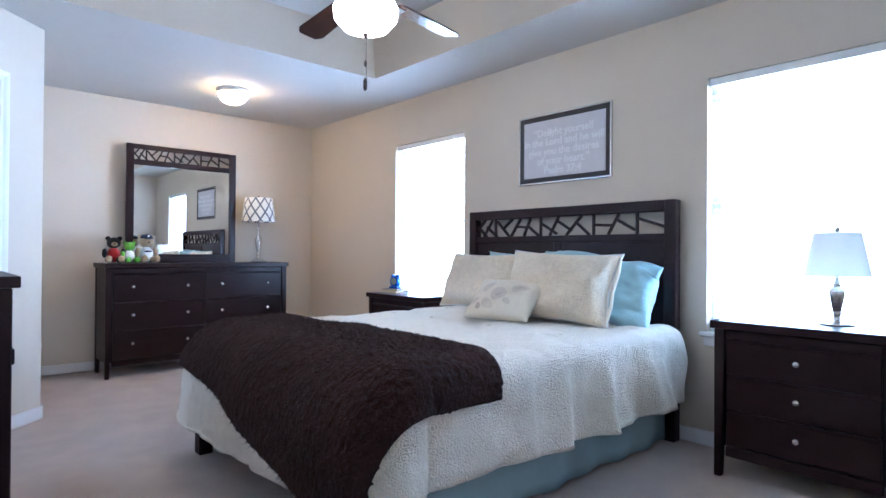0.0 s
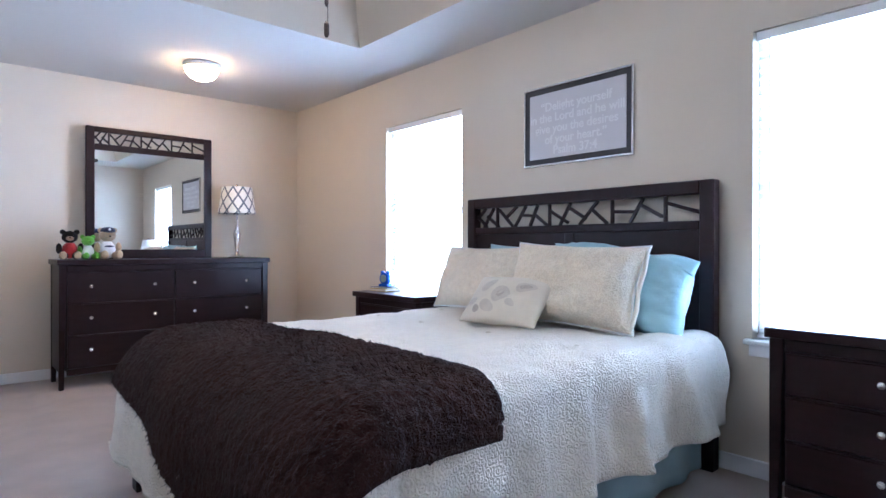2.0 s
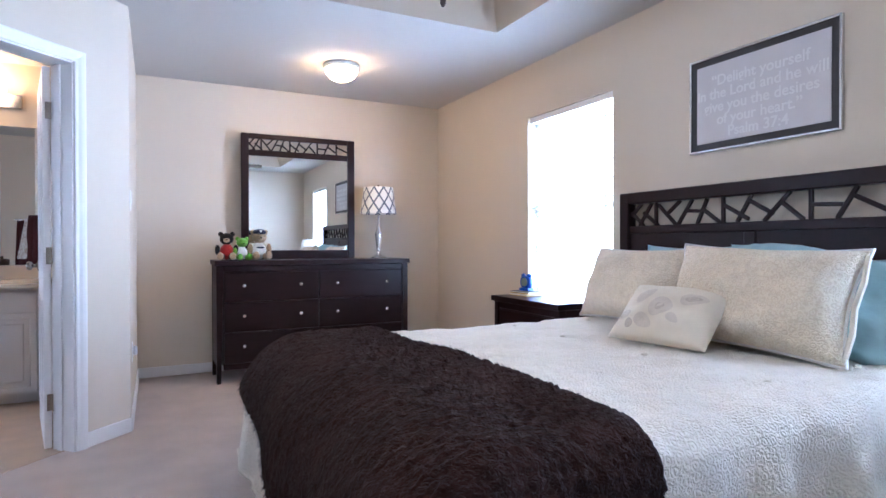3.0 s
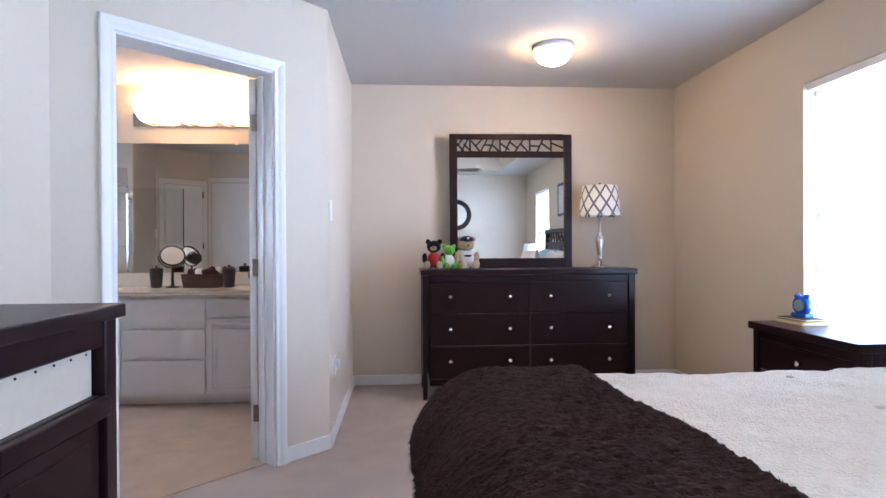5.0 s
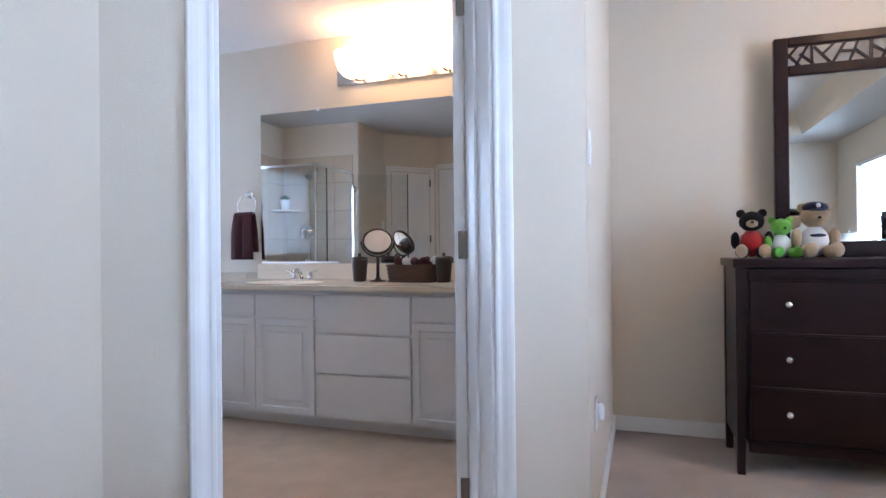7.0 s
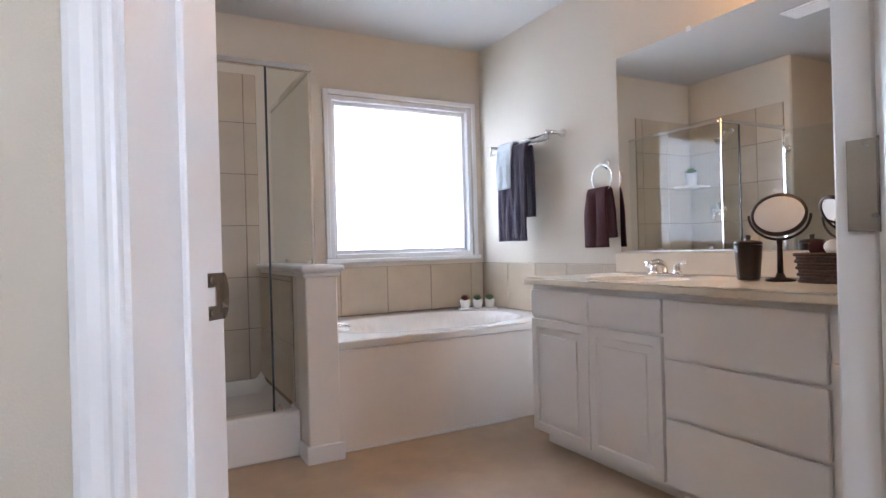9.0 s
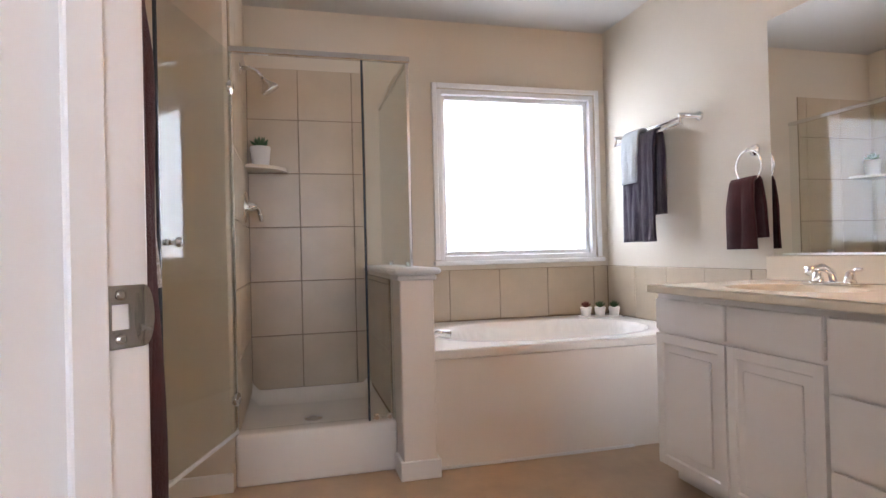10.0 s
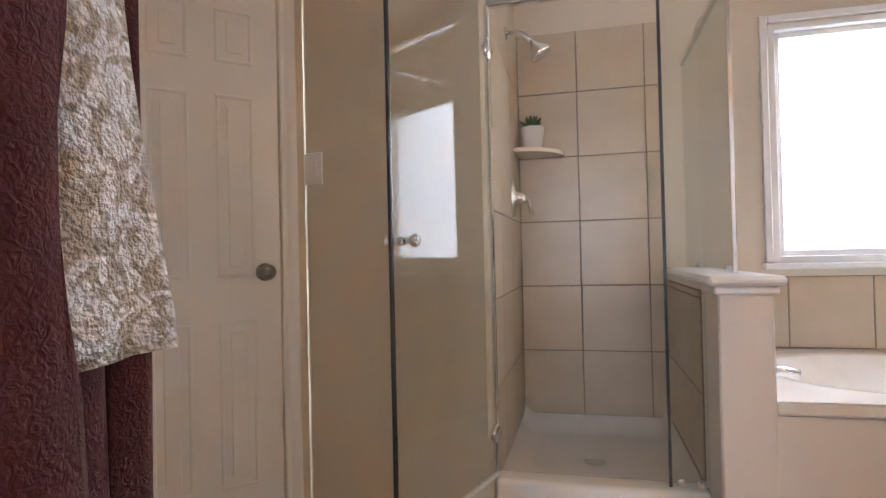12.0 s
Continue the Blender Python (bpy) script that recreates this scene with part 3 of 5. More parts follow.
FRET = [((0.00, 0.45), (0.05, 1.0)), ((0.0, 0.62), (0.06, 0.0)), ((0.04, 0.0), (0.10, 1.0)), ((0.06, 0.6), (0.13, 0.0)), ((0.12, 0.0), (0.12, 1.0)), ((0.13, 0.9), (0.21, 0.0)),
        ((0.17, 0.45), (0.23, 1.0)), ((0.22, 0.0), (0.28, 1.0)), ((0.255, 0.55), (0.32, 0.5)), ((0.30, 0.0), (0.34, 1.0)), ((0.32, 0.6), (0.39, 0.0)), ((0.40, 0.0), (0.40, 1.0)),
        ((0.40, 0.7), (0.49, 0.1)), ((0.45, 0.0), (0.50, 1.0)), ((0.49, 0.8), (0.57, 0.25)), ((0.54, 0.0), (0.62, 1.0)), ((0.59, 0.7), (0.66, 0.0)), ((0.68, 0.0), (0.68, 1.0)),
        ((0.68, 0.5), (0.765, 0.45)), ((0.75, 0.0), (0.80, 1.0)), ((0.785, 0.75), (0.87, 0.2)), ((0.88, 0.0), (0.88, 1.0)), ((0.88, 0.75), (1.0, 0.3))]


def fretwork(parent, x0, x1, z0, z1, y, bar=0.012, flip=False):
    """Slanting bars across an open band, from side to side."""
    for (a, b), (c, d) in FRET:
        if flip:
            a, c = 1 - a, 1 - c
        p, q = Vector((x0 + a * (x1 - x0), y, z0 + b * (z1 - z0))), Vector((x0 + c * (x1 - x0), y, z0 + d * (z1 - z0)))
        v = q - p
        bm = box((0, -0.006, -bar / 2), (v.length, 0.006, bar / 2), 0.001)
        part("fret_bar", turned(bm, Matrix.Translation(p) @ Matrix.Rotation(-math.atan2(v.z, v.x), 4, "Y")), WOOD, parent)


# dresser mirror
MX0, MX1 = 1.515, 2.507
mt = thing("dresser_mirror", ((MX0 + MX1) / 2, 5.665, 0.952), 0, "mirror in an espresso wood frame with open lattice band", "mirror")
hw = (MX1 - MX0) / 2
for lo, hi in (((-hw, 0, 0), (-hw + 0.062, 0.04, 1.073)), ((hw - 0.062, 0, 0), (hw, 0.04, 1.073)), ((-hw + 0.062, 0, 0), (hw - 0.062, 0.04, 0.075)), ((-hw + 0.062, 0, 1.030), (hw - 0.062, 0.04, 1.073)), ((-hw + 0.062, 0.002, 0.885), (hw - 0.062, 0.038, 0.935))):
    part("frame_rail", box(lo, hi, 0.005), WOOD, mt)
part("mirror_glass", box((-hw + 0.060, 0.018, 0.074), (hw - 0.060, 0.026, 0.886)), MIRROR, mt, "bevelled mirror glass")
fretwork(mt, -hw + 0.062, hw - 0.062, 0.936, 1.030, 0.02)

# ---------------------------------------------------------------- bed
BX0, BX1, BY0, BY1, BTOP = 1.235, 3.33, 1.53, 3.10, 0.66
bed = thing("bed", (0, 0, 0), 0, "queen bed with a tall espresso wood headboard and lattice band", "bed")
HX = 3.345
hy0, hy1, hz = 1.49, 3.145, 1.372
for lo, hi in (((HX - 0.02, hy0, 0), (HX + 0.045, hy0 + 0.07, hz)), ((HX - 0.02, hy1 - 0.07, 0), (HX + 0.045, hy1, hz)), ((HX - 0.02, hy0 + 0.07, hz - 0.065), (HX + 0.045, hy1 - 0.07, hz)), ((HX - 0.012, hy0 + 0.07, 1.135), (HX + 0.035, hy1 - 0.07, 1.180))):
    part("headboard_rail", box(lo, hi, 0.005), WOOD, bed)
mid = (hy0 + hy1) / 2
for a, b in ((hy0 + 0.07, mid - 0.03), (mid + 0.03, hy1 - 0.07)):
    part("headboard_panel", box((HX + 0.002, a, 0.30), (HX + 0.025, b, 1.136)), WOOD, bed)
part("headboard_stile", box((HX - 0.008, mid - 0.03, 0.30), (HX + 0.030, mid + 0.03, 1.136), 0.004), WOOD, bed)
for (a, b), (c, d) in FRET:
    p = Vector((HX + 0.012, hy1 - 0.07 - a * (hy1 - hy0 - 0.14), 1.180 + b * (hz - 0.065 - 1.180)))
    q = Vector((HX + 0.012, hy1 - 0.07 - c * (hy1 - hy0 - 0.14), 1.180 + d * (hz - 0.065 - 1.180)))
    v = q - p
    bm = box((-0.008, 0, -0.009), (0.008, v.length, 0.009), 0.002)
    ang = math.atan2(v.z, v.y)
    part("fret_bar", turned(bm, Matrix.Translation(p) @ Matrix.Rotation(ang, 4, "X")), WOOD, bed)
for y in (BY0 + 0.02, BY1 - 0.09):
    part("leg", box((BX0 + 0.015, y, 0), (BX0 + 0.085, y + 0.07, 0.28), 0.004), WOOD, bed)
part("foot_rail", box((BX0 + 0.02, BY0 + 0.09, 0.16), (BX0 + 0.06, BY1 - 0.09, 0.30), 0.004), WOOD, bed)
for y in (BY0 + 0.005, BY1 - 0.03):
    part("side_rail", box((BX0 + 0.085, y, 0.20), (HX - 0.02, y + 0.025, 0.33), 0.004), WOOD, bed)

mattress = thing("mattress", (0, 0, 0), 0, "queen mattress under the comforter", "mattress")
part("cover", box((BX0 + 0.06, BY0 + 0.03, 0.331), (HX - 0.03, BY1 - 0.032, BTOP - 0.02), 0.05, seg=3), LINEN, mattress)


FOOT = 0.24                     # where the top begins to roll over, from the foot


def drape(u, v, width, top, r_foot, r_side, flare_foot, flare_side):
    """A cloth laid over the bed: u from the foot's bend, v across; below 0 or past width it rolls over and hangs.
    Gives the point and the way out of the cloth."""
    du = -u if u < 0 else 0.0
    dv = v if v < 0 else (v - width if v > width else 0.0)
    d = math.hypot(du, dv)
    x, y = max(u, 0.0), min(max(v, 0.0), width)
    if d == 0:
        return Vector((BX0 + FOOT + x, BY0 + y, top)), Vector((0, 0, 1))
    ox, oy = -du / d, dv / d
    k = ox * ox
    r, flare = r_foot * k + r_side * (1 - k), flare_foot * k + flare_side * (1 - k)
    if d < r * math.pi / 2:
        a = d / r
        out, z = r * math.sin(a), top - r * (1 - math.cos(a))
        way = Vector((ox * math.sin(a), oy * math.sin(a), math.cos(a)))
    else:
        e = d - r * math.pi / 2
        out, z = r + flare * e, top - r - e * math.sqrt(max(0.2, 1 - flare * flare))
        way = Vector((ox, oy, flare * 0.5))
    return Vector((BX0 + FOOT + x + ox * out, BY0 + y + oy * out, z)), way


def ease(a, b, x):
    t_ = min(1.0, max(0.0, (x - a) / (b - a)))
    return t_ * t_ * (3 - 2 * t_)


def comforter(u, v):
    L, Wd = BX1 - BX0 - FOOT - 0.02, BY1 - BY0
    uu, vv = -0.66 + u * (L + 0.66), -0.47 + v * (Wd + 0.90)
    du, dv = max(0.0, -uu), max(0.0, -vv, vv - Wd)
    far = math.hypot(du, dv)
    if du > 0 and dv > 0 and far > 0.60:
        # the corner is rounded off
        uu *= 0.60 / far
        vv = vv * 0.60 / far if vv < 0 else Wd + (vv - Wd) * 0.60 / far
    flare = 0.03 + 0.13 * ease(0.1, 0.8, uu)
    p, way = drape(uu, vv, Wd, BTOP, 0.27, 0.10, 0.04 + 0.08 * ease(0.4, 1.5, vv), flare)
    n1 = noise.noise(Vector((uu * 2.2, vv * 2.2, 0)))
    n2 = noise.noise(Vector((uu * 7, vv * 7, 3)))
    n3 = noise.noise(Vector((uu * 19, vv * 19, 6)))
    hang = max(0.0, -uu, -vv, vv - Wd)
    edge = ease(0.05, 0.35, hang)
    along = vv if -uu > max(-vv, vv - Wd) else uu
    wave = math.sin(along * 13 + 3 * n1)
    under = 0.3 if uu < 0.55 else 1.0
    p += way * (0.014 * n1 + 0.010 * n2 + 0.006 * n3 + edge * under * (0.034 * wave + 0.012 * math.sin(along * 31 + 5 * n1) + 0.022 * n1 - 0.012))
    p.z = max(p.z, 0.17 + 0.03 * n1)
    return p


cf = thing("comforter", (0, 0, 0), 0, "cream quilted comforter spread over the bed", "comforter")
part("cloth", sheet(150, 130, comforter, 0.012), QUILT, cf, "", True)
for a in (0.75, 1.25, 1.72):
    for b in (0.12, 0.60, 1.08, 1.46):
        if a < 0.8 and b < 2:
            continue
        o = part("tuft", lathe([(0.014, 0), (0.010, 0.005), (0.003, 0.007)], 10), LINEN, cf)
        o.location = (BX0 + a, BY0 + b, BTOP + 0.004)

skirt = thing("bed_skirt", (0, 0, 0), 0, "pale blue bed skirt hanging under the comforter", "bed skirt")


def skirt_side(u, v):
    x = BX0 + 0.10 + u * (HX - BX0 - 0.15)
    return Vector((x, BY0 - 0.005 - 0.012 * math.sin(x * 23) * (1 - v) - 0.01 * math.sin(x * 9), 0.02 + v * 0.31))


part("near_panel", sheet(120, 6, skirt_side, 0.003), SKIRT, skirt, "", True)
part("far_panel", sheet(60, 4, lambda u, v: Vector((BX0 + 0.1 + u * (HX - BX0 - 0.15), BY1 + 0.005 + 0.012 * math.sin(u * 48) * (1 - v), 0.02 + v * 0.31)), 0.003), SKIRT, skirt, "", True)


def throw(u, v):
    Wd = BY1 - BY0
    vv = -0.22 + v * (Wd + 0.22 + 0.08)
    f = ease(-0.05, Wd, vv)
    hang = 0.655 - 0.285 * f
    uu = -hang + u * (0.33 + 0.03 * math.sin(vv * 3) + hang)
    if uu < 0 and vv < 0:
        # the corner falls in one deep fold
        uu, vv = uu * (1 + 0.10 * vv / 0.22), vv * (1 + 0.25 * uu / 0.69)
    p, way = drape(uu, vv, Wd, BTOP + 0.012, 0.28, 0.11, 0.03 + 0.10 * f, 0.03 + 0.22 * ease(0.1, 0.8, uu))
    n1 = noise.noise(Vector((uu * 3, vv * 3, 7)))
    n2 = noise.noise(Vector((uu * 24, vv * 60, 1)))
    n3 = noise.noise(Vector((uu * 60, vv * 150, 4)))
    hang2 = max(0.0, -uu, -vv)
    e = ease(0.05, 0.3, hang2)
    p += way * (0.022 + 0.010 * n1 + 0.007 * n2 + 0.005 * n3 + e * (0.006 + 0.008 * math.sin(vv * 10)))
    p.z = max(p.z, 0.05)
    return p


th = thing("throw_blanket", (0, 0, 0), 0, "dark brown faux-fur throw draped across the foot of the bed", "throw blanket")
part("fur_cloth", sheet(200, 260, throw, 0.014), FUR, th, "", True)
rng = random.Random(5)
verts, faces = [], []
for _ in range(26000):
    a, b = rng.random(), rng.random()
    p0 = throw(a, b)
    pu, pv = throw(min(1, a + 0.01), b) - p0, throw(a, min(1, b + 0.01)) - p0
    nrm = pu.cross(pv)
    if nrm.length < 1e-9:
        continue
    nrm.normalize()
    if nrm.dot(p0 - Vector((2.0, 2.3, 0.3))) < 0:
        nrm = -nrm
    lean = (-pu.normalized() * 0.8 + pv.normalized() * rng.uniform(-0.7, 0.7))
    ln = rng.uniform(0.012, 0.024)
    tip_ = p0 + (nrm * rng.uniform(0.25, 0.6) + lean).normalized() * ln
    w2_ = pv.normalized() * rng.uniform(0.0012, 0.0024)
    k = len(verts)
    verts += [p0 - w2_ - nrm * 0.002, p0 + w2_ - nrm * 0.002, tip_]
    faces.append((k, k + 1, k + 2))
fm = bpy.data.meshes.new("fur_tuft")
fm.from_pydata([tuple(v_) for v_ in verts], [], faces)
fm.materials.append(FUR)
fo_ = new("fur_tuft", fm)
fo_.parent = th
tagged(fo_, kind="stuff")


def pillow(name, size, at, rz, tip, lean, material, label, category="pillow", group="", flat=1.0, rag=0.0, seed=0.0, ears=0.055, piping=None):
    """A stuffed cushion: size (w, h, depth), standing on its long edge at the point, leaning back by tip degrees."""
    t = thing(name, at, 0, label, category, group)
    t.matrix_basis = pose(*at, 0, 0, rz) @ pose(0, 0, 0, 0, lean, 0) @ pose(0, 0, 0, -tip, 0, 0)
    w, h, dp = size

    def side(sgn):
        def f(u, v):
            a, b = 2 * u - 1, 2 * v - 1
            full = max(0.0, (1 - abs(a) ** 2.6) * (1 - abs(b) ** 2.6)) ** 0.55
            pinch = 1 - 0.07 * (1 - abs(a)) * abs(b) ** 3 if True else 1
            n = noise.noise(Vector((a * 2 + seed, b * 2, seed)))
            if rag:
                for fq, am in ((2.6, 0.030), (5.5, 0.016), (11.0, 0.007)):
                    m_ = noise.noise(Vector((a * fq + seed + 0.6 * b * fq, b * fq * 0.55 - a, seed + fq)))
                    full += am * 3.2 * (1 - abs(m_) * 2.4) * min(1.0, full * 2)
                n = n - 0.9 * max(0.0, a) * max(0.0, b) * 1.3
            return Vector((a * w / 2 * (1 - ears * (1 - b * b) * abs(a) ** 3), sgn * full * dp / 2 * (1 + 0.22 * n * flat) + rag * n * 0.4, h / 2 + b * h / 2 * (1 - ears * (1 - a * a) * abs(b) ** 3) + rag * n))
        return f
    bm = sheet(52, 36, side(-1))
    bm2 = sheet(52, 36, side(1))
    me = bpy.data.meshes.new("tmp")
    bm2.to_mesh(me)
    bm2.free()
    bm.from_mesh(me)
    bpy.data.meshes.remove(me)
    bmesh.ops.remove_doubles(bm, verts=bm.verts, dist=0.0008)
    part("cushion", bm, material, t, "", True)
    if piping:
        rim, f = [], side(1)
        for k in range(25):
            rim.append(f(k / 24, 0))
        for k in range(1, 25):
            rim.append(f(1, k / 24))
        for k in range(1, 25):
            rim.append(f(1 - k / 24, 1))
        for k in range(1, 25):
            rim.append(f(0, 1 - k / 24))
        part("piping", tube(rim, 0.007, 8), piping, t, "white piped edge", True)
    return t


# standing shams face the foot of the bed: local -y looks to -x
PIPING = cloth("white_piping", (0.84, 0.83, 0.80), "noise", 300, 0.2, 0.04)
pillow("pillow", (0.71, 0.41, 0.24), (3.04, 2.815, BTOP + 0.01), -92, 21, 0, SHAM, "cream textured sham propped against the blue pillows", "pillow", "cream shams", seed=1, ears=0.10, piping=PIPING)
pillow("pillow", (0.74, 0.425, 0.26), (2.87, 2.02, BTOP + 0.01), -86, 22, 1.5, SHAM, "cream textured sham with a white piped edge", "pillow", "cream shams", seed=5, ears=0.10, piping=PIPING)
pillow("pillow", (0.60, 0.415, 0.18), (3.20, 2.60, BTOP + 0.01), -90, 14, 0, SATIN, "aqua satin pillow behind the cream sham", "pillow", "blue pillows", seed=9, ears=0.10)
pillow("pillow", (0.86, 0.435, 0.28), (3.08, 1.945, BTOP - 0.005), -90, 24, 3, SATIN, "aqua satin pillow, rumpled, beside the headboard", "pillow", "blue pillows", rag=0.05, seed=13)
tp = pillow("throw_pillow", (0.46, 0.30, 0.13), (2.64, 2.24, BTOP + 0.015), -84, 44, 0, LINEN, "small cream cushion with grey flower embroidery", "cushion", seed=17)

# embroidery on the small cushion
def on_cushion(size, seed, cx_, cz_, rx_, rz_, ang):
    w, h, dp = size

    def f(u, v):
        r, th_ = u, v * 2 * math.pi
        ex, ez = rx_ * r * math.cos(th_), rz_ * r * math.sin(th_) * (1 - 0.3 * math.cos(th_))
        a = (cx_ + ex * math.cos(ang) - ez * math.sin(ang)) * 2 / w
        b = (cz_ + ex * math.sin(ang) + ez * math.cos(ang)) * 2 / h
        full = max(0.0, (1 - abs(a) ** 2.6) * (1 - abs(b) ** 2.6)) ** 0.55
        n = noise.noise(Vector((a * 2 + seed, b * 2, seed)))
        return Vector((a * w / 2, -full * dp / 2 * (1 + 0.22 * n) - 0.003, h / 2 + b * h / 2))
    return f


STITCH = cloth("grey_embroidery", (0.60, 0.54, 0.46), "noise", 200, 0.5, 0.12)
STITCH2 = cloth("taupe_embroidery", (0.48, 0.42, 0.35), "noise", 200, 0.5, 0.12)
for fx, fz, rx_, rz_, ang, m_ in ((0.0, -0.005, 0.05, 0.05, 0, STITCH), (0.0, -0.005, 0.022, 0.022, 0, STITCH2), (-0.10, 0.05, 0.05, 0.032, 0.9, STITCH), (0.125, 0.045, 0.058, 0.030, 0.1, STITCH), (0.125, 0.045, 0.035, 0.014, 0.1, STITCH2),
                                  (-0.055, -0.08, 0.05, 0.028, -0.4, STITCH), (-0.155, -0.055, 0.028, 0.022, 0.5, STITCH), (0.075, -0.055, 0.032, 0.018, -0.5, STITCH), (-0.12, -0.095, 0.02, 0.02, 0, STITCH2)):
    part("embroidered_petal", sheet(3, 20, on_cushion((0.46, 0.30, 0.13), 17, fx, fz, rx_, rz_, ang)), m_, tp, "", True)
part("piping", tube([(0.355, -0.0, 0.02), (0.362, 0, 0.12), (0.352, 0, 0.21), (0.362, 0, 0.31), (0.357, 0, 0.40)], 0.011, 8), LINEN, bpy.data.objects["pillow.001"], "white piped edge")

# ---------------------------------------------------------------- bedroom fixtures
GLOBE = glow("lit_frosted_glass", (1.0, 0.84, 0.64), 26.0)
BELL = glow("lit_bell_glass", (1.0, 0.66, 0.34), 5.0)
DOME = glow("lit_dome_glass", (1.0, 0.62, 0.29), 52.0)
BLADE = mat("fan_blade_wood", (0.045, 0.022, 0.018), 0.25, 0, 0.3, 6, 0.03, 50, coat=0.3)

fan = thing("ceiling_fan", (1.61, 2.05, 0), 0, "ceiling fan with five dark wood blades and a lit globe", "ceiling fan")
part("canopy", lathe([(0.02, TRAYZ - 0.09), (0.06, TRAYZ - 0.06), (0.07, TRAYZ)], 24), BRONZE, fan, "", True)
part("rod", tube([(0, 0, 2.40), (0, 0, TRAYZ - 0.07)], 0.012, 10), BRONZE, fan)
part("motor", lathe([(0.03, 2.40), (0.10, 2.38), (0.125, 2.34), (0.125, 2.23), (0.09, 2.19), (0.075, 2.15)], 32), BRONZE, fan, "", True)
part("globe", lathe([(0.078, 2.175), (0.125, 2.155), (0.142, 2.12), (0.135, 2.075), (0.10, 2.035), (0.05, 2.018), (0.004, 2.014)], 32), GLOBE, fan, "lit frosted glass globe", True)
part("finial", lathe([(0.004, 1.995), (0.010, 2.0), (0.010, 2.008), (0.016, 2.014)], 14), BRONZE, fan, "", True)
part("pull_chain", tube([(0.004, 0, 2.0), (0.005, 0.002, 1.90), (0.004, 0, 1.82)], 0.0022, 6), NICKEL, fan)
part("chain_bead", lathe([(0.003, 1.90), (0.007, 1.89), (0.007, 1.88), (0.003, 1.87)], 10), BRONZE, fan)
part("chain_pull", lathe([(0.004, 1.82), (0.009, 1.81), (0.009, 1.775), (0.004, 1.765)], 10), BRONZE, fan)
for k in range(5):
    ang = radians(90 - 42.2 + 36 + 72 * k)
    bm = prism([(0.19, -0.052), (0.60, -0.068), (0.655, -0.045), (0.655, 0.045), (0.60, 0.068), (0.19, 0.052)], -0.004, 0.004, 0.002)
    turned(bm, Matrix.Rotation(ang, 4, "Z") @ Matrix.Translation((0, 0, 2.205)) @ Matrix.Rotation(radians(12), 4, "X"))
    b_ = part("blade", bm, BLADE, fan)
    bm = turned(box((0.07, -0.022, 2.190), (0.25, 0.022, 2.197), 0.002), Matrix.Rotation(ang, 4, "Z"))
    part("blade_arm", bm, BRONZE, b_)

cl = thing("ceiling_light", (2.135, 4.825, 0), 0, "lit flush ceiling light with a white glass dome", "ceiling light")
part("base_plate", lathe([(0.125, H - 0.035), (0.135, H - 0.028), (0.135, H - 0.002)], 32), WHITE, cl, "", True)
part("dome", lathe([(0.004, H - 0.125), (0.05, H - 0.118), (0.09, H - 0.098), (0.118, H - 0.060), (0.122, H - 0.036)], 32), DOME, cl, "lit white glass dome", True)


def lattice_cloth():
    m = mat("lattice_shade_cloth", (0.72, 0.72, 0.70), 0.9, 0, 0.03, 30)
    nt = m.node_tree
    n, l = nt.nodes, nt.links
    sep = n.new("ShaderNodeSeparateXYZ")
    l.new(n["Texture Coordinate"].outputs["Object"], sep.inputs[0])

    def op(kind, a, b=None):
        q = n.new("ShaderNodeMath")
        q.operation = kind
        for i, w_ in enumerate((a, b)):
            if w_ is None:
                continue
            if isinstance(w_, (int, float)):
                q.inputs[i].default_value = w_
            else:
                l.new(w_, q.inputs[i])
        return q.outputs[0]
    th_ = op("MULTIPLY", op("ARCTAN2", sep.outputs["Y"], sep.outputs["X"]), 5.0)
    zz = op("MULTIPLY", sep.outputs["Z"], 44.0)
    a = op("ABSOLUTE", op("SINE", op("ADD", th_, op("MULTIPLY", zz, 0.5))))
    b = op("ABSOLUTE", op("SINE", op("SUBTRACT", th_, op("MULTIPLY", zz, 0.5))))
    line = op("LESS_THAN", op("MINIMUM", a, b), 0.30)
    mix = n.new("ShaderNodeMix")
    mix.data_type = "RGBA"
    mix.inputs["A"].default_value, mix.inputs["B"].default_value = (0.74, 0.74, 0.72, 1), (0.13, 0.15, 0.20, 1)
    l.new(line, mix.inputs["Factor"])
    l.new(mix.outputs["Result"], n["Principled BSDF"].inputs["Base Color"])
    return m


LATTICE = lattice_cloth()
SPINDLE = [(0.072, 0.0), (0.074, 0.008), (0.060, 0.016), (0.030, 0.030), (0.018, 0.045), (0.014, 0.065), (0.022, 0.075), (0.017, 0.085), (0.020, 0.10), (0.034, 0.20), (0.036, 0.225), (0.028, 0.245), (0.014, 0.26), (0.022, 0.27), (0.012, 0.285), (0.009, 0.34), (0.009, 0.40)]


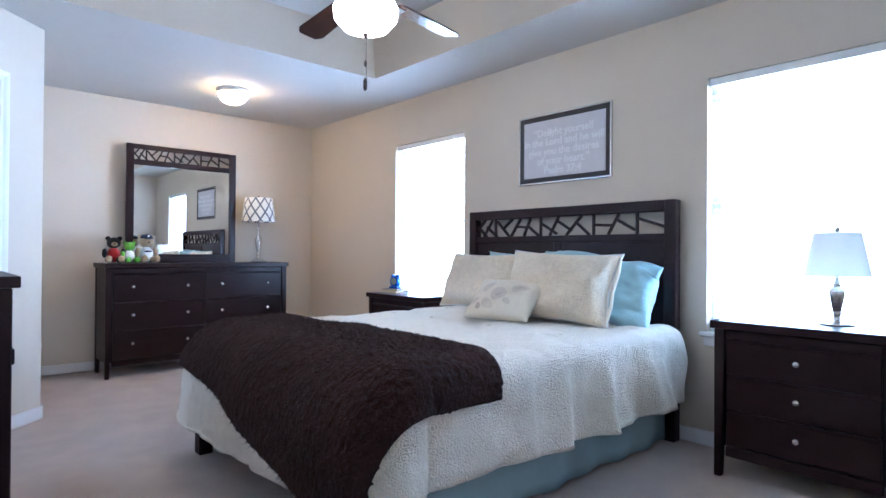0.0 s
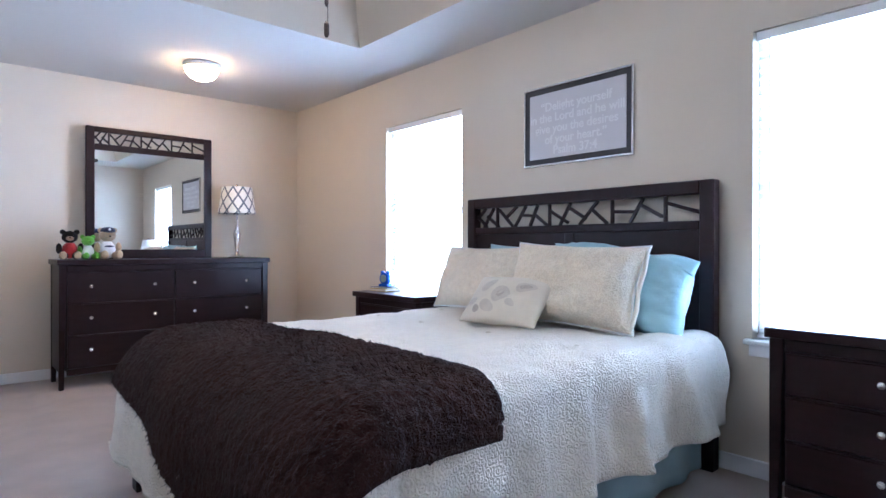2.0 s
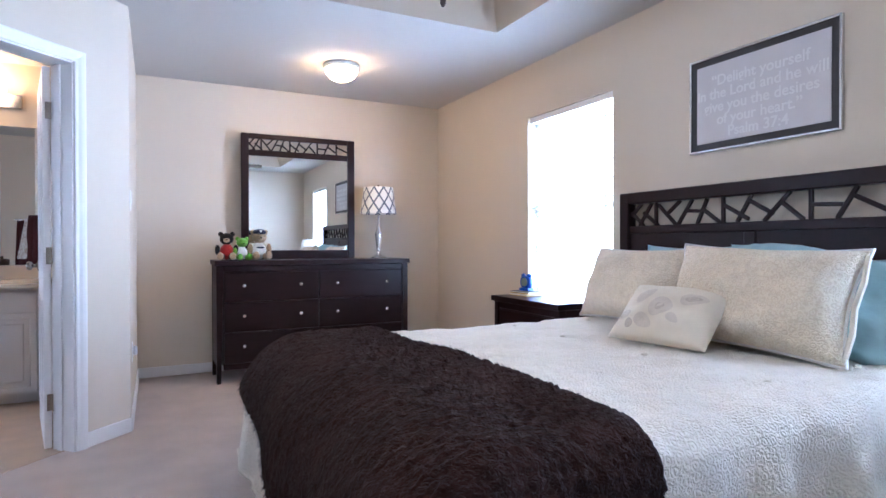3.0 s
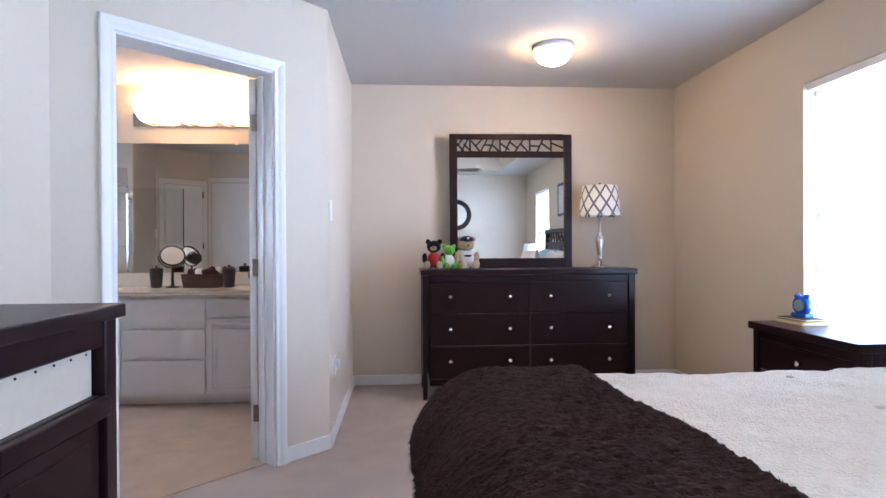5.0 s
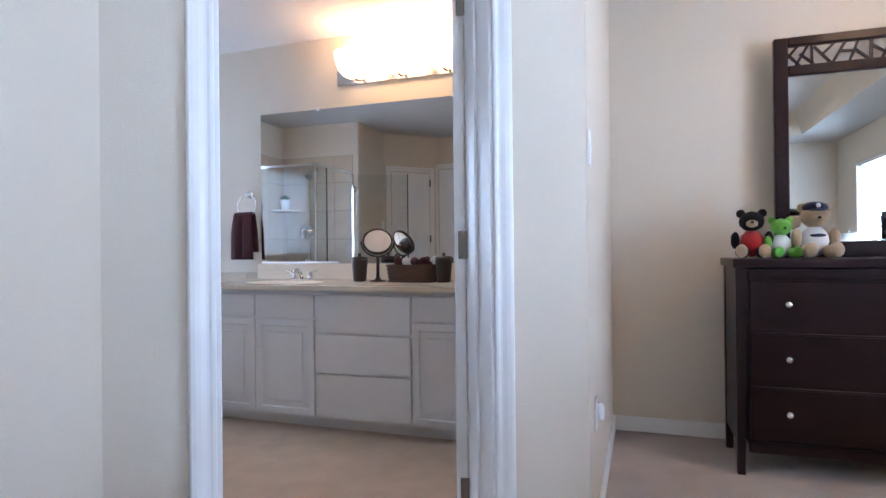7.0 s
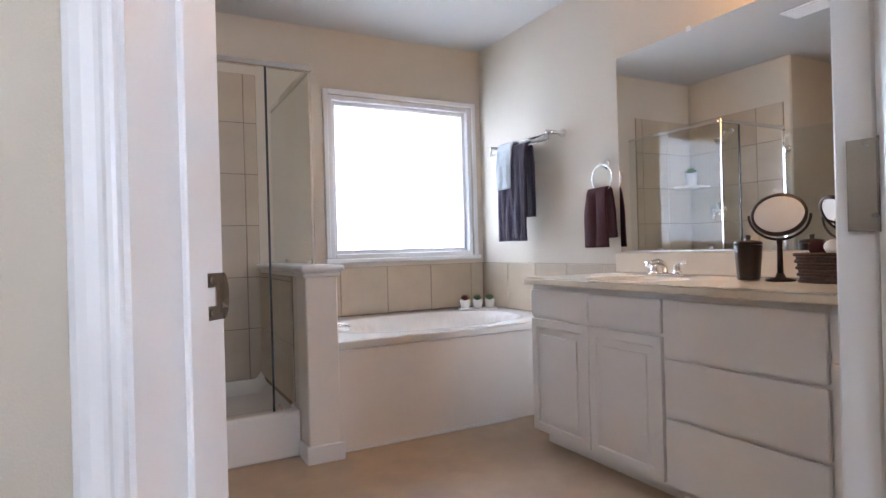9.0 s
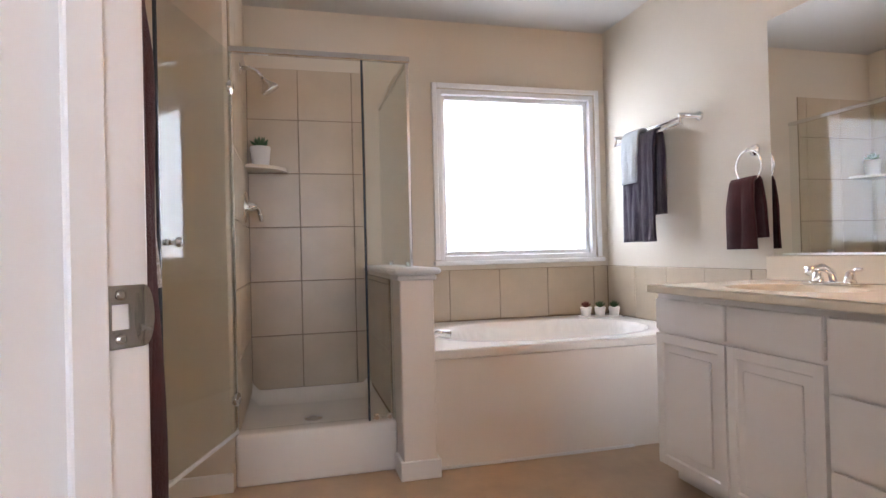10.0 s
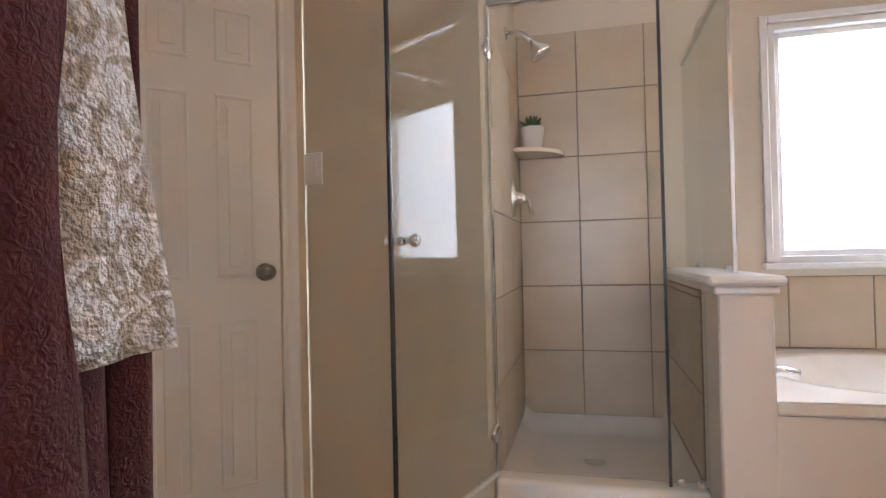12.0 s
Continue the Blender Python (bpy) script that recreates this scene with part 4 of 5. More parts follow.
def table_lamp(at, s, shade_lo, shade_hi, r0, r1, cloth_, label, sc=1.0):
    t = thing("table_lamp", at, 0, label, "table lamp")
    part("stem", lathe([(r * sc, z * s) for r, z in SPINDLE], 28), KNOBM, t, "turned brushed nickel stem", True)
    part("shade", lathe([(r0, shade_lo), (r1, shade_hi), (r1 - 0.003, shade_hi), (r0 - 0.003, shade_lo), (r0, shade_lo)], 40, close=False), cloth_, t, "", True)
    part("finial", lathe([(0.004, shade_hi - 0.02), (0.010, shade_hi + 0.006), (0.012, shade_hi + 0.016), (0.003, shade_hi + 0.028)], 12), NICKEL, t, "", True)
    sp_ = bmesh.new()
    for k in range(3):
        a = k * 2.094
        tube([(0, 0, shade_hi - 0.012), ((r1 - 0.002) * math.cos(a), (r1 - 0.002) * math.sin(a), shade_hi - 0.004)], 0.0018, 6, sp_)
    part("spider", sp_, NICKEL, t)
    return t


table_lamp((2.70, 5.56, 0.952), 1.0, 0.405, 0.645, 0.165, 0.135, LATTICE, "nickel table lamp with a grey lattice shade on the dresser")
table_lamp((3.26, 0.70, 0.745), 0.67, 0.222, 0.418, 0.130, 0.092, SHADE, "nickel table lamp with a plain white shade on the nightstand")

# framed verse over the bed
pic = thing("framed_verse", (EAST, 2.327, 1.79), -90, "framed grey verse print with dark border over the headboard", "picture")
pw, ph = 0.76, 0.485
SILVER = mat("silver_frame", (0.62, 0.62, 0.62), 0.25, 1.0, 0.05, 20)
CHARC = mat("charcoal_mat", (0.035, 0.034, 0.038), 0.6, 0, 0.1, 20)
PRINT = mat("grey_print_paper", (0.58, 0.57, 0.60), 0.7, 0, 0.05, 12)
INK = mat("white_print", (0.70, 0.70, 0.72), 0.7, 0, 0.02, 10)
for lo, hi in (((-pw / 2, -0.022, -ph / 2), (-pw / 2 + 0.012, -0.001, ph / 2)), ((pw / 2 - 0.012, -0.022, -ph / 2), (pw / 2, -0.001, ph / 2)), ((-pw / 2 + 0.012, -0.022, -ph / 2), (pw / 2 - 0.012, -0.001, -ph / 2 + 0.012)), ((-pw / 2 + 0.012, -0.022, ph / 2 - 0.012), (pw / 2 - 0.012, -0.001, ph / 2))):
    part("frame_bar", box(lo, hi, 0.002), SILVER, pic)
part("border", box((-pw / 2 + 0.012, -0.012, -ph / 2 + 0.012), (pw / 2 - 0.012, -0.002, ph / 2 - 0.012)), CHARC, pic, "charcoal border")
part("print", box((-pw / 2 + 0.045, -0.016, -ph / 2 + 0.045), (pw / 2 - 0.045, -0.0125, ph / 2 - 0.045)), PRINT, pic, "grey print with white lettering")
for i, line in enumerate(("“Delight yourself", "in the Lord and he will", "give you the desires", "of your heart.”", "Psalm 37:4")):
    fc = bpy.data.curves.new("lettering", "FONT")
    fc.body, fc.size, fc.align_x, fc.extrude, fc.offset = line, 0.072, "CENTER", 0.0006, 0.0012
    fo = new("lettering", fc)
    fc.materials.append(INK)
    fo.parent = pic
    fo.matrix_basis = pose(0, -0.0175, 0.088 - i * 0.066, 90, 0, 0)

# plug-in, outlet and switch plates
def plate(at, rz, label, toggles=1, name="light_switch", w_=0.072, h_=0.116):
    t = thing(name, at, rz, label, "switch plate" if name == "light_switch" else "outlet")
    part("plate", box((-w_ / 2, -0.006, -h_ / 2), (w_ / 2, -0.0005, h_ / 2), 0.002), WHITE, t)
    for k in range(toggles):
        part("rocker", box((-0.016, -0.009, -0.032 + k * 0.034 - (0.0 if toggles > 1 else -0.016)), (0.016, -0.0055, -0.004 + k * 0.034 - (0.0 if toggles > 1 else -0.016)), 0.002), WHITE, t)
    return t


plate((SWX, 2.912, 1.315), 90, "white double rocker switch plate on the beige wall", 2)
plate((ALC, 4.40, 1.335), 90, "white rocker switch plate on the alcove wall", 1)
o_ = plate((ALC, 4.56, 0.42), 90, "white wall outlet with a plug-in air freshener", 2, "wall_outlet")
FRESH = mat("white_plastic", (0.75, 0.77, 0.80), 0.3, 0, 0.02, 8)
part("plug_in", lathe([(0.008, -0.030), (0.012, -0.022), (0.013, 0.0), (0.011, 0.02), (0.006, 0.028)], 18, at=(0, -0.020, 0.01)), FRESH, o_, "white plug-in freshener", True)

# ---------------------------------------------------------------- things on the dresser and nightstand
def plush(name, at, rz, shapes, label):
    """One sewn toy, sitting, as a single mesh."""
    bm = bmesh.new()
    mats = []
    for centre, radii, m_ in shapes:
        if m_ not in mats:
            mats.append(m_)
        before = set(bm.faces)
        blob(centre, radii, bm, 2)
        for f in bm.faces:
            if f not in before:
                f.material_index = mats.index(m_)
    ob = part(name, bm, mats[0], None, label, True)
    for m_ in mats[1:]:
        ob.data.materials.append(m_)
    ob.matrix_basis = pose(*at, 0, 0, rz)
    return tagged(ob, category="plush toy", group="plush toys on the dresser")


PBLACK = cloth("black_plush", (0.008, 0.007, 0.008), "noise", 120, 0.9, 0.3, 0.02)
PRED = cloth("red_plush", (0.42, 0.02, 0.02), "noise", 120, 0.6, 0.15)
PGREEN = cloth("green_plush", (0.16, 0.45, 0.05), "noise", 120, 0.8, 0.15)
PTAN = cloth("tan_plush", (0.50, 0.36, 0.22), "noise", 120, 0.9, 0.15)
PWHITE = cloth("white_jersey", (0.75, 0.75, 0.74), "noise", 200, 0.4, 0.05)
PNAVY = cloth("navy_cap", (0.012, 0.016, 0.05), "noise", 200, 0.4, 0.1)


def sitting(body, shirt, s, snout, extra=()):
    q = lambda *v: tuple(c * s for c in v)
    sh = [(q(0, 0, 0.075), q(0.058, 0.05, 0.072), shirt), (q(0, -0.005, 0.185), q(0.060, 0.055, 0.052), body), (q(-0.048, 0, 0.225), q(0.022, 0.012, 0.022), body), (q(0.048, 0, 0.225), q(0.022, 0.012, 0.022), body),
          (q(0, -0.05, 0.172), q(0.028, 0.022, 0.020), snout), (q(0, -0.07, 0.178), q(0.008, 0.006, 0.006), PBLACK), (q(-0.075, -0.015, 0.09), q(0.022, 0.028, 0.045), body), (q(0.075, -0.015, 0.09), q(0.022, 0.028, 0.045), body),
          (q(-0.045, -0.07, 0.030), q(0.034, 0.058, 0.030), body), (q(0.045, -0.07, 0.030), q(0.034, 0.058, 0.030), body), (q(-0.05, -0.118, 0.036), q(0.028, 0.014, 0.034), snout), (q(0.05, -0.118, 0.036), q(0.028, 0.014, 0.034), snout)]
    return sh + [(q(*c), q(*r), m_) for c, r, m_ in extra]


plush("plush_toy", (1.375, 5.46, 0.953), -6, sitting(PBLACK, PRED, 0.92, PTAN), "black plush bear in a red shirt sitting on the dresser")
plush("plush_toy", (1.49, 5.44, 0.953), 8, sitting(PGREEN, PWHITE, 0.76, PGREEN), "small green plush toy in a white shirt")
plush("plush_toy", (1.625, 5.45, 0.953), 4, sitting(PTAN, PWHITE, 1.0, PTAN, (((0, -0.005, 0.225), (0.056, 0.052, 0.028), PNAVY), ((0, -0.062, 0.212), (0.038, 0.030, 0.006), PNAVY), ((0, -0.057, 0.232), (0.010, 0.005, 0.010), PWHITE), ((0, -0.047, 0.100), (0.034, 0.006, 0.008), PNAVY))), "tan plush bear in a navy cap and white jersey")

YELLOW = mat("yellow_book_cover", (0.62, 0.42, 0.02), 0.4, 0, 0.08, 12)
NAVY = mat("dark_book_cover", (0.02, 0.025, 0.05), 0.4, 0, 0.1, 12)
PAPER = mat("book_pages", (0.72, 0.69, 0.60), 0.8, 0, 0.05, 60)
BLUEP = mat("blue_plastic", (0.02, 0.10, 0.50), 0.25, 0, 0.05, 10)
SCREEN = mat("grey_display", (0.25, 0.32, 0.30), 0.15, 0, 0.03, 10)


def book(at, rz, w_, d_, h_, cover, label):
    t = thing("book", at, rz, label, "book")
    bm = box((-w_ / 2, -d_ / 2, 0), (w_ / 2, d_ / 2, 0.003), 0.001)
    box((-w_ / 2, -d_ / 2, h_ - 0.003), (w_ / 2, d_ / 2, h_), 0.001, bm)
    box((-w_ / 2, d_ / 2 - 0.003, 0.003), (w_ / 2, d_ / 2, h_ - 0.003), 0, bm)
    part("cover", bm, cover, t)
    part("pages", box((-w_ / 2 + 0.003, -d_ / 2 + 0.003, 0.003), (w_ / 2 - 0.003, d_ / 2 - 0.003, h_ - 0.003)), PAPER, t)


book((3.20, 3.93, 0.7165), -88, 0.20, 0.14, 0.018, YELLOW, "yellow paperback book lying on the nightstand")
book((3.20, 3.935, 0.735), -80, 0.18, 0.12, 0.012, NAVY, "dark thin book lying on the yellow one")
ck = thing("alarm_clock", (3.21, 3.935, 0.7475), -80, "small bright blue plastic alarm clock with a grey face", "alarm clock")
part("body", turned(lathe([(0.040, -0.022), (0.047, -0.016), (0.047, 0.016), (0.040, 0.022)], 26), Matrix.Translation((0, 0, 0.062)) @ Matrix.Rotation(radians(90), 4, "X")), BLUEP, ck, "", True)
part("base", box((-0.045, -0.03, 0), (0.045, 0.03, 0.022), 0.008, seg=2), BLUEP, ck)
part("face", turned(lathe([(0.030, 0.0), (0.030, 0.004), (0.026, 0.005)], 22), Matrix.Translation((0, -0.021, 0.062)) @ Matrix.Rotation(radians(90), 4, "X")), SCREEN, ck, "grey display face")
for x in (-0.028, 0.028):
    part("bell", blob((x, 0, 0.108), (0.018, 0.016, 0.014), None, 2), BLUEP, ck, "", True)

# ---------------------------------------------------------------- media chest by the slanted wall
CY0, CY1, CF, CH = 2.13, 2.67, 0.406, 0.979
mc = thing("media_chest", (CF, (CY0 + CY1) / 2, 0), 90, "tall espresso wood chest with an open shelf over drawers", "chest")
cw, cd = CY1 - CY0, CF - WEST - 0.02
part("top", box((-cw / 2, 0, CH - 0.036), (cw / 2, cd, CH), 0.005, seg=2), WOOD, mc)
for x0 in (-cw / 2 + 0.012, cw / 2 - 0.067):
    part("post", box((x0, 0.02, 0), (x0 + 0.055, 0.075, CH - 0.037), 0.004), WOOD, mc)
    part("post", box((x0, cd - 0.07, 0), (x0 + 0.055, cd - 0.015, CH - 0.037), 0.004), WOOD, mc)
    part("side_panel", box((x0 + 0.018, 0.075, 0.10), (x0 + 0.036, cd - 0.07, CH - 0.037)), WOOD, mc)
ix = cw / 2 - 0.067
part("top_rail", box((-ix, 0.026, CH - 0.105), (ix, 0.055, CH - 0.037), 0.004), WOOD, mc)
part("shelf", box((-ix, 0.03, 0.715), (ix, cd - 0.02, 0.750), 0.004), WOOD, mc)
part("shelf_moulding", box((-ix - 0.004, 0.008, 0.698), (ix + 0.004, 0.0295, 0.748), 0.007, seg=3), WOOD, mc)
part("back", box((-ix, cd - 0.045, 0.10), (ix, cd - 0.025, CH - 0.038)), WOODIN, mc)
part("lower_case", box((-ix, 0.06, 0.10), (ix, cd - 0.05, 0.714)), WOODIN, mc)
for r in range(2):
    for c in range(1):
        a, b = -ix + 0.008, ix - 0.008
        e, f = 0.115 + r * 0.292, 0.115 + (r + 1) * 0.292 - 0.012
        dr = part("drawer", box((a, 0.034, e), (b, 0.070, f), 0.004), WOOD, mc)
        part("panel", box((a + 0.045, 0.030, e + 0.04), (b - 0.045, 0.034, f - 0.04), 0.003), WOOD, dr)
        knob(dr, (a + b) / 2, 0.032, (e + f) / 2)
CANVAS = cloth("cream_canvas", (0.66, 0.60, 0.50), "noise", 240, 0.5, 0.06)
bn = thing("fabric_bin", (CF - 0.05, (CY0 + CY1) / 2, 0.7505), 90, "cream fabric storage bin with dark studs on the shelf", "storage bin")
bm = box((-0.19, 0.0, 0), (0.19, 0.30, 0.120))
top_ = max(bm.faces, key=lambda f_: f_.calc_center_median().z)
bmesh.ops.inset_individual(bm, faces=[top_], thickness=0.007)
for v_ in top_.verts:
    v_.co.z -= 0.110
part("fabric", bm, CANVAS, bn)
for k in range(6):
    part("stud", blob((-0.165 + k * 0.066, -0.001, 0.109), (0.004, 0.003, 0.004), None, 1), BRONZE, bn)

# wall clock on the south wall, seen in the mirror
wc = thing("wall_clock", (2.10, SOUTH, 1.70), 180, "round dark wall clock with a light dial", "wall clock")
part("rim", turned(lathe([(0.20, 0.002), (0.28, 0.002), (0.285, 0.03), (0.25, 0.045), (0.20, 0.02)], 40, close=False), Matrix.Rotation(radians(90), 4, "X")), BRONZE, wc, "", True)
part("dial", turned(lathe([(0.205, 0.002), (0.205, 0.012)], 40), Matrix.Rotation(radians(90), 4, "X")), PAPER, wc)
for a, ln in ((0.5, 0.11), (2.2, 0.16)):
    part("clock_pointer", turned(box((-0.005, -0.016, 0), (0.005, -0.013, ln)), Matrix.Rotation(a, 4, "Y")), BRONZE, wc)


# ---------------------------------------------------------------- bathroom: vanity
VX0, VX1, VF, VTOP = -1.63, ALC - 0.122, 5.270, 0.818
units = [(-1.63, -1.228, "door"), (-1.228, -0.835, "door"), (-0.835, -0.253, "drawers"), (-0.253, 0.15, "door"), (0.15, VX1, "door")]


def front(a, b, z0, z1, sunk=False):
    bm = box((a, -0.018, z0), (b, 0.0, z1))
    if sunk:
        face = min(bm.faces, key=lambda f_: f_.calc_center_median().y)
        bmesh.ops.inset_individual(bm, faces=[face], thickness=0.050)
        bmesh.ops.inset_individual(bm, faces=[face], thickness=0.008)
        for v_ in face.verts:
            v_.co.y += 0.007
    else:
        bmesh.ops.bevel(bm, geom=list(bm.edges), offset=0.003, segments=2, affect="EDGES")
    return bm


for a, b, kind_ in units:
    t = thing("vanity_cabinet", (0, VF, 0), 0, "white painted vanity cabinet with three wide drawers" if kind_ == "drawers" else "white painted vanity cabinet with a raised-panel door", "vanity cabinet", "vanity cabinets")
    part("body", box((a + 0.0005, 0.0, 0.078), (b - 0.0005, BN - VF - 0.002, VTOP - 0.032)), CABINET, t)
    part("toe_kick", box((a + 0.0005, 0.075, 0.004), (b - 0.0005, 0.09, 0.078)), CABINET, t)
    if kind_ == "drawers":
        for z0, z1 in ((0.088, 0.328), (0.342, 0.546), (0.560, 0.762)):
            part("drawer", front(a + 0.006, b - 0.006, z0, z1), CABINET, t)
    else:
        part("false_drawer", front(a + 0.006, b - 0.006, 0.636, 0.762), CABINET, t)
        cd_ = part("door", front(a + 0.006, b - 0.006, 0.088, 0.622, True), CABINET, t)
        part("raised_panel", box((a + 0.078, -0.019, 0.160), (b - 0.078, -0.010, 0.550), 0.006, seg=2), CABINET, cd_)

# countertop with an oval basin pressed into it
ct = thing("countertop", (0, 0, 0), 0, "cream cultured marble countertop with a moulded basin and backsplash", "countertop")
CYF = VF - 0.045
sx, sy, sa, sb = -1.21, 5.52, 0.25, 0.16


def top_sheet(u, v):
    x, y = VX0 - 0.02 + u * (VX1 - VX0 + 0.02), CYF + v * (BN - 0.004 - CYF)
    d = math.hypot((x - sx) / sa, (y - sy) / sb)
    z = VTOP
    if d < 1:
        z -= 0.11 * (1 - d ** 3) ** 0.7
    elif d < 1.14:
        z -= 0.004 * (1.14 - d) / 0.14
    return Vector((x, y, z))


part("slab", sheet(190, 44, top_sheet), COUNTER, ct, "", True)
part("edge", box((VX0 - 0.02, CYF, VTOP - 0.031), (VX1, CYF + 0.012, VTOP - 0.002), 0.006, seg=2), COUNTER, ct)
part("edge", box((VX0 - 0.02, CYF + 0.012, VTOP - 0.031), (VX0 - 0.008, BN - 0.004, VTOP - 0.002), 0.004), COUNTER, ct)
part("backsplash", box((VX0 - 0.02, BN - 0.022, VTOP + 0.001), (VX1, BN - 0.002, VTOP + 0.105), 0.005, seg=2), COUNTER, ct)

fa = thing("faucet", (sx, 5.715, VTOP), 0, "chrome two-handle basin faucet", "faucet")
part("base", box((-0.085, -0.022, 0), (0.085, 0.022, 0.014), 0.006, seg=2), CHROME, fa)
part("spout", tube([(0, 0, 0.01), (0, -0.01, 0.05), (0, -0.05, 0.068), (0, -0.10, 0.060), (0, -0.115, 0.045)], 0.013, 12), CHROME, fa, "", True)
for s in (-1, 1):
    hb_ = part("handle", lathe([(0.020, 0.012), (0.018, 0.03), (0.014, 0.045), (0.010, 0.052)], 18, at=(s * 0.065, 0, 0)), CHROME, fa, "", True)
    part("lever", tube([(s * 0.065, 0, 0.05), (s * 0.095, -0.004, 0.060), (s * 0.115, -0.006, 0.062)], 0.006, 8), CHROME, hb_, "", True)

bmr = thing("vanity_mirror", (0, BN, 0), 0, "large frameless vanity mirror on the wall over the backsplash", "mirror")
part("mirror_glass", box((-1.62, -0.008, 0.927), (VX1 - 0.01, -0.002, 1.963)), MIRROR, bmr)
for x in (-1.16, -0.2):
    part("clip", box((x - 0.012, -0.012, 1.954), (x + 0.012, -0.0085, 1.976), 0.002), FRESH, bmr)

vl = thing("vanity_light", (0, BN, 0), 0, "brushed nickel vanity light bar with three lit bell shades", "wall light")
part("back_plate", box((-1.003, -0.028, 2.094), (-0.020, -0.002, 2.200), 0.008, seg=2), KNOBM, vl)
for x in (-0.81, -0.515, -0.22):
    sh_ = part("bell_shade", lathe([(0.028, 2.098), (0.062, 2.108), (0.092, 2.130), (0.112, 2.165), (0.124, 2.215), (0.128, 2.250), (0.124, 2.250), (0.108, 2.17), (0.06, 2.115)], 28, at=(x, -0.140, 0), close=False), BELL, vl, "lit frosted bell shade", True)
    part("arm", tube([(x, -0.02, 2.13), (x, -0.08, 2.10), (x, -0.140, 2.098)], 0.010, 8), NICKEL, sh_, "", True)
    bulb("vanity_bulb", (x, BN - 0.140, 2.275), 3.0, WARM, 0.03)

JAR = mat("brown_ceramic", (0.030, 0.016, 0.012), 0.3, 0, 0.2, 10, 0.04, 60)
for x, y in ((-0.75, 5.64), (-0.20, 5.63)):
    t = thing("canister", (x, y, VTOP), 0, "dark brown ceramic canister with a lid on the vanity", "canister", "vanity canisters")
    part("jar", lathe([(0.036, 0.001), (0.040, 0.006), (0.050, 0.13), (0.049, 0.135)], 28), JAR, t, "", True)
    part("lid", lathe([(0.050, 0.136), (0.051, 0.142), (0.045, 0.150), (0.010, 0.154), (0.009, 0.160), (0.012, 0.168), (0.006, 0.174)], 28), JAR, t, "", True)

WICKER = mat("brown_wicker", (0.085, 0.036, 0.018), 0.6, 0, 0.4, 60, 0.5, 160)
bk = thing("wicker_basket", (-0.405, 5.655, VTOP), 0, "brown wicker basket filled with rolled washcloths", "basket")
for k in range(9):
    z = 0.006 + k * 0.0115
    hw_, hd_ = 0.132 + 0.012 * k / 8, 0.066 + 0.008 * k / 8
    pts = []
    for i in range(49):
        a = 2 * math.pi * i / 48
        c, s = math.cos(a), math.sin(a)
        q = (abs(c) ** 6 + abs(s) ** 6) ** (-1 / 6)
        wv = 1 + 0.025 * math.sin(i * math.pi / 2 + (math.pi if k % 2 else 0))
        pts.append((hw_ * c * q * wv, hd_ * s * q * wv, z))
    part("strand", tube(pts, 0.0068, 6), WICKER, bk, "", True)
part("bottom", box((-0.124, -0.058, 0.001), (0.124, 0.058, 0.012), 0.004), WICKER, bk)
for x, y, c in ((-0.07, -0.02, BROWNTOWEL), (-0.02, -0.025, PWHITE), (0.03, -0.02, BROWNTOWEL), (0.08, -0.02, BROWNTOWEL), (-0.05, 0.03, BROWNTOWEL), (0.005, 0.028, PWHITE), (0.06, 0.03, BROWNTOWEL)):
    z = VTOP + 0.112
    roll = thing("rolled_washcloth", (-0.405 + 1.15 * x, 5.655 + y, z), random.uniform(-20, 20), "rolled brown washcloth in the basket" if c is BROWNTOWEL else "rolled white washcloth in the basket", "washcloth", "rolled washcloths")
    part("roll", turned(lathe([(0.008, -0.045), (0.024, -0.042), (0.027, 0.0), (0.024, 0.042), (0.008, 0.045)], 16), Matrix.Rotation(radians(70), 4, "X")), c, roll, "", True)

mk = thing("makeup_mirror", (-0.632, 5.65, VTOP), 25, "round tilting makeup mirror on a dark bronze stand", "makeup mirror")
part("foot", lathe([(0.050, 0.0), (0.050, 0.006), (0.018, 0.014), (0.012, 0.03)], 24), BRONZE, mk, "", True)
part("stem", lathe([(0.011, 0.02), (0.009, 0.13), (0.011, 0.155)], 14), BRONZE, mk, "", True)
yoke = [(0.10 * math.cos(a), 0, 0.245 + 0.092 * math.sin(a)) for a in [math.pi + math.pi * i / 16 for i in range(17)]]
part("yoke", tube(yoke, 0.005, 8), BRONZE, mk, "", True)
tilt = Matrix.Translation((0, 0, 0.245)) @ Matrix.Rotation(radians(58), 4, "X") @ Matrix.Diagonal((1, 1, 1, 1))
rim_ = part("rim", turned(lathe([(0.082, -0.008), (0.092, -0.006), (0.092, 0.006), (0.082, 0.008)], 36, close=False), tilt), BRONZE, mk, "", True)
part("mirror_glass", turned(lathe([(0.083, -0.004), (0.083, 0.004)], 36), tilt), MIRROR, rim_)

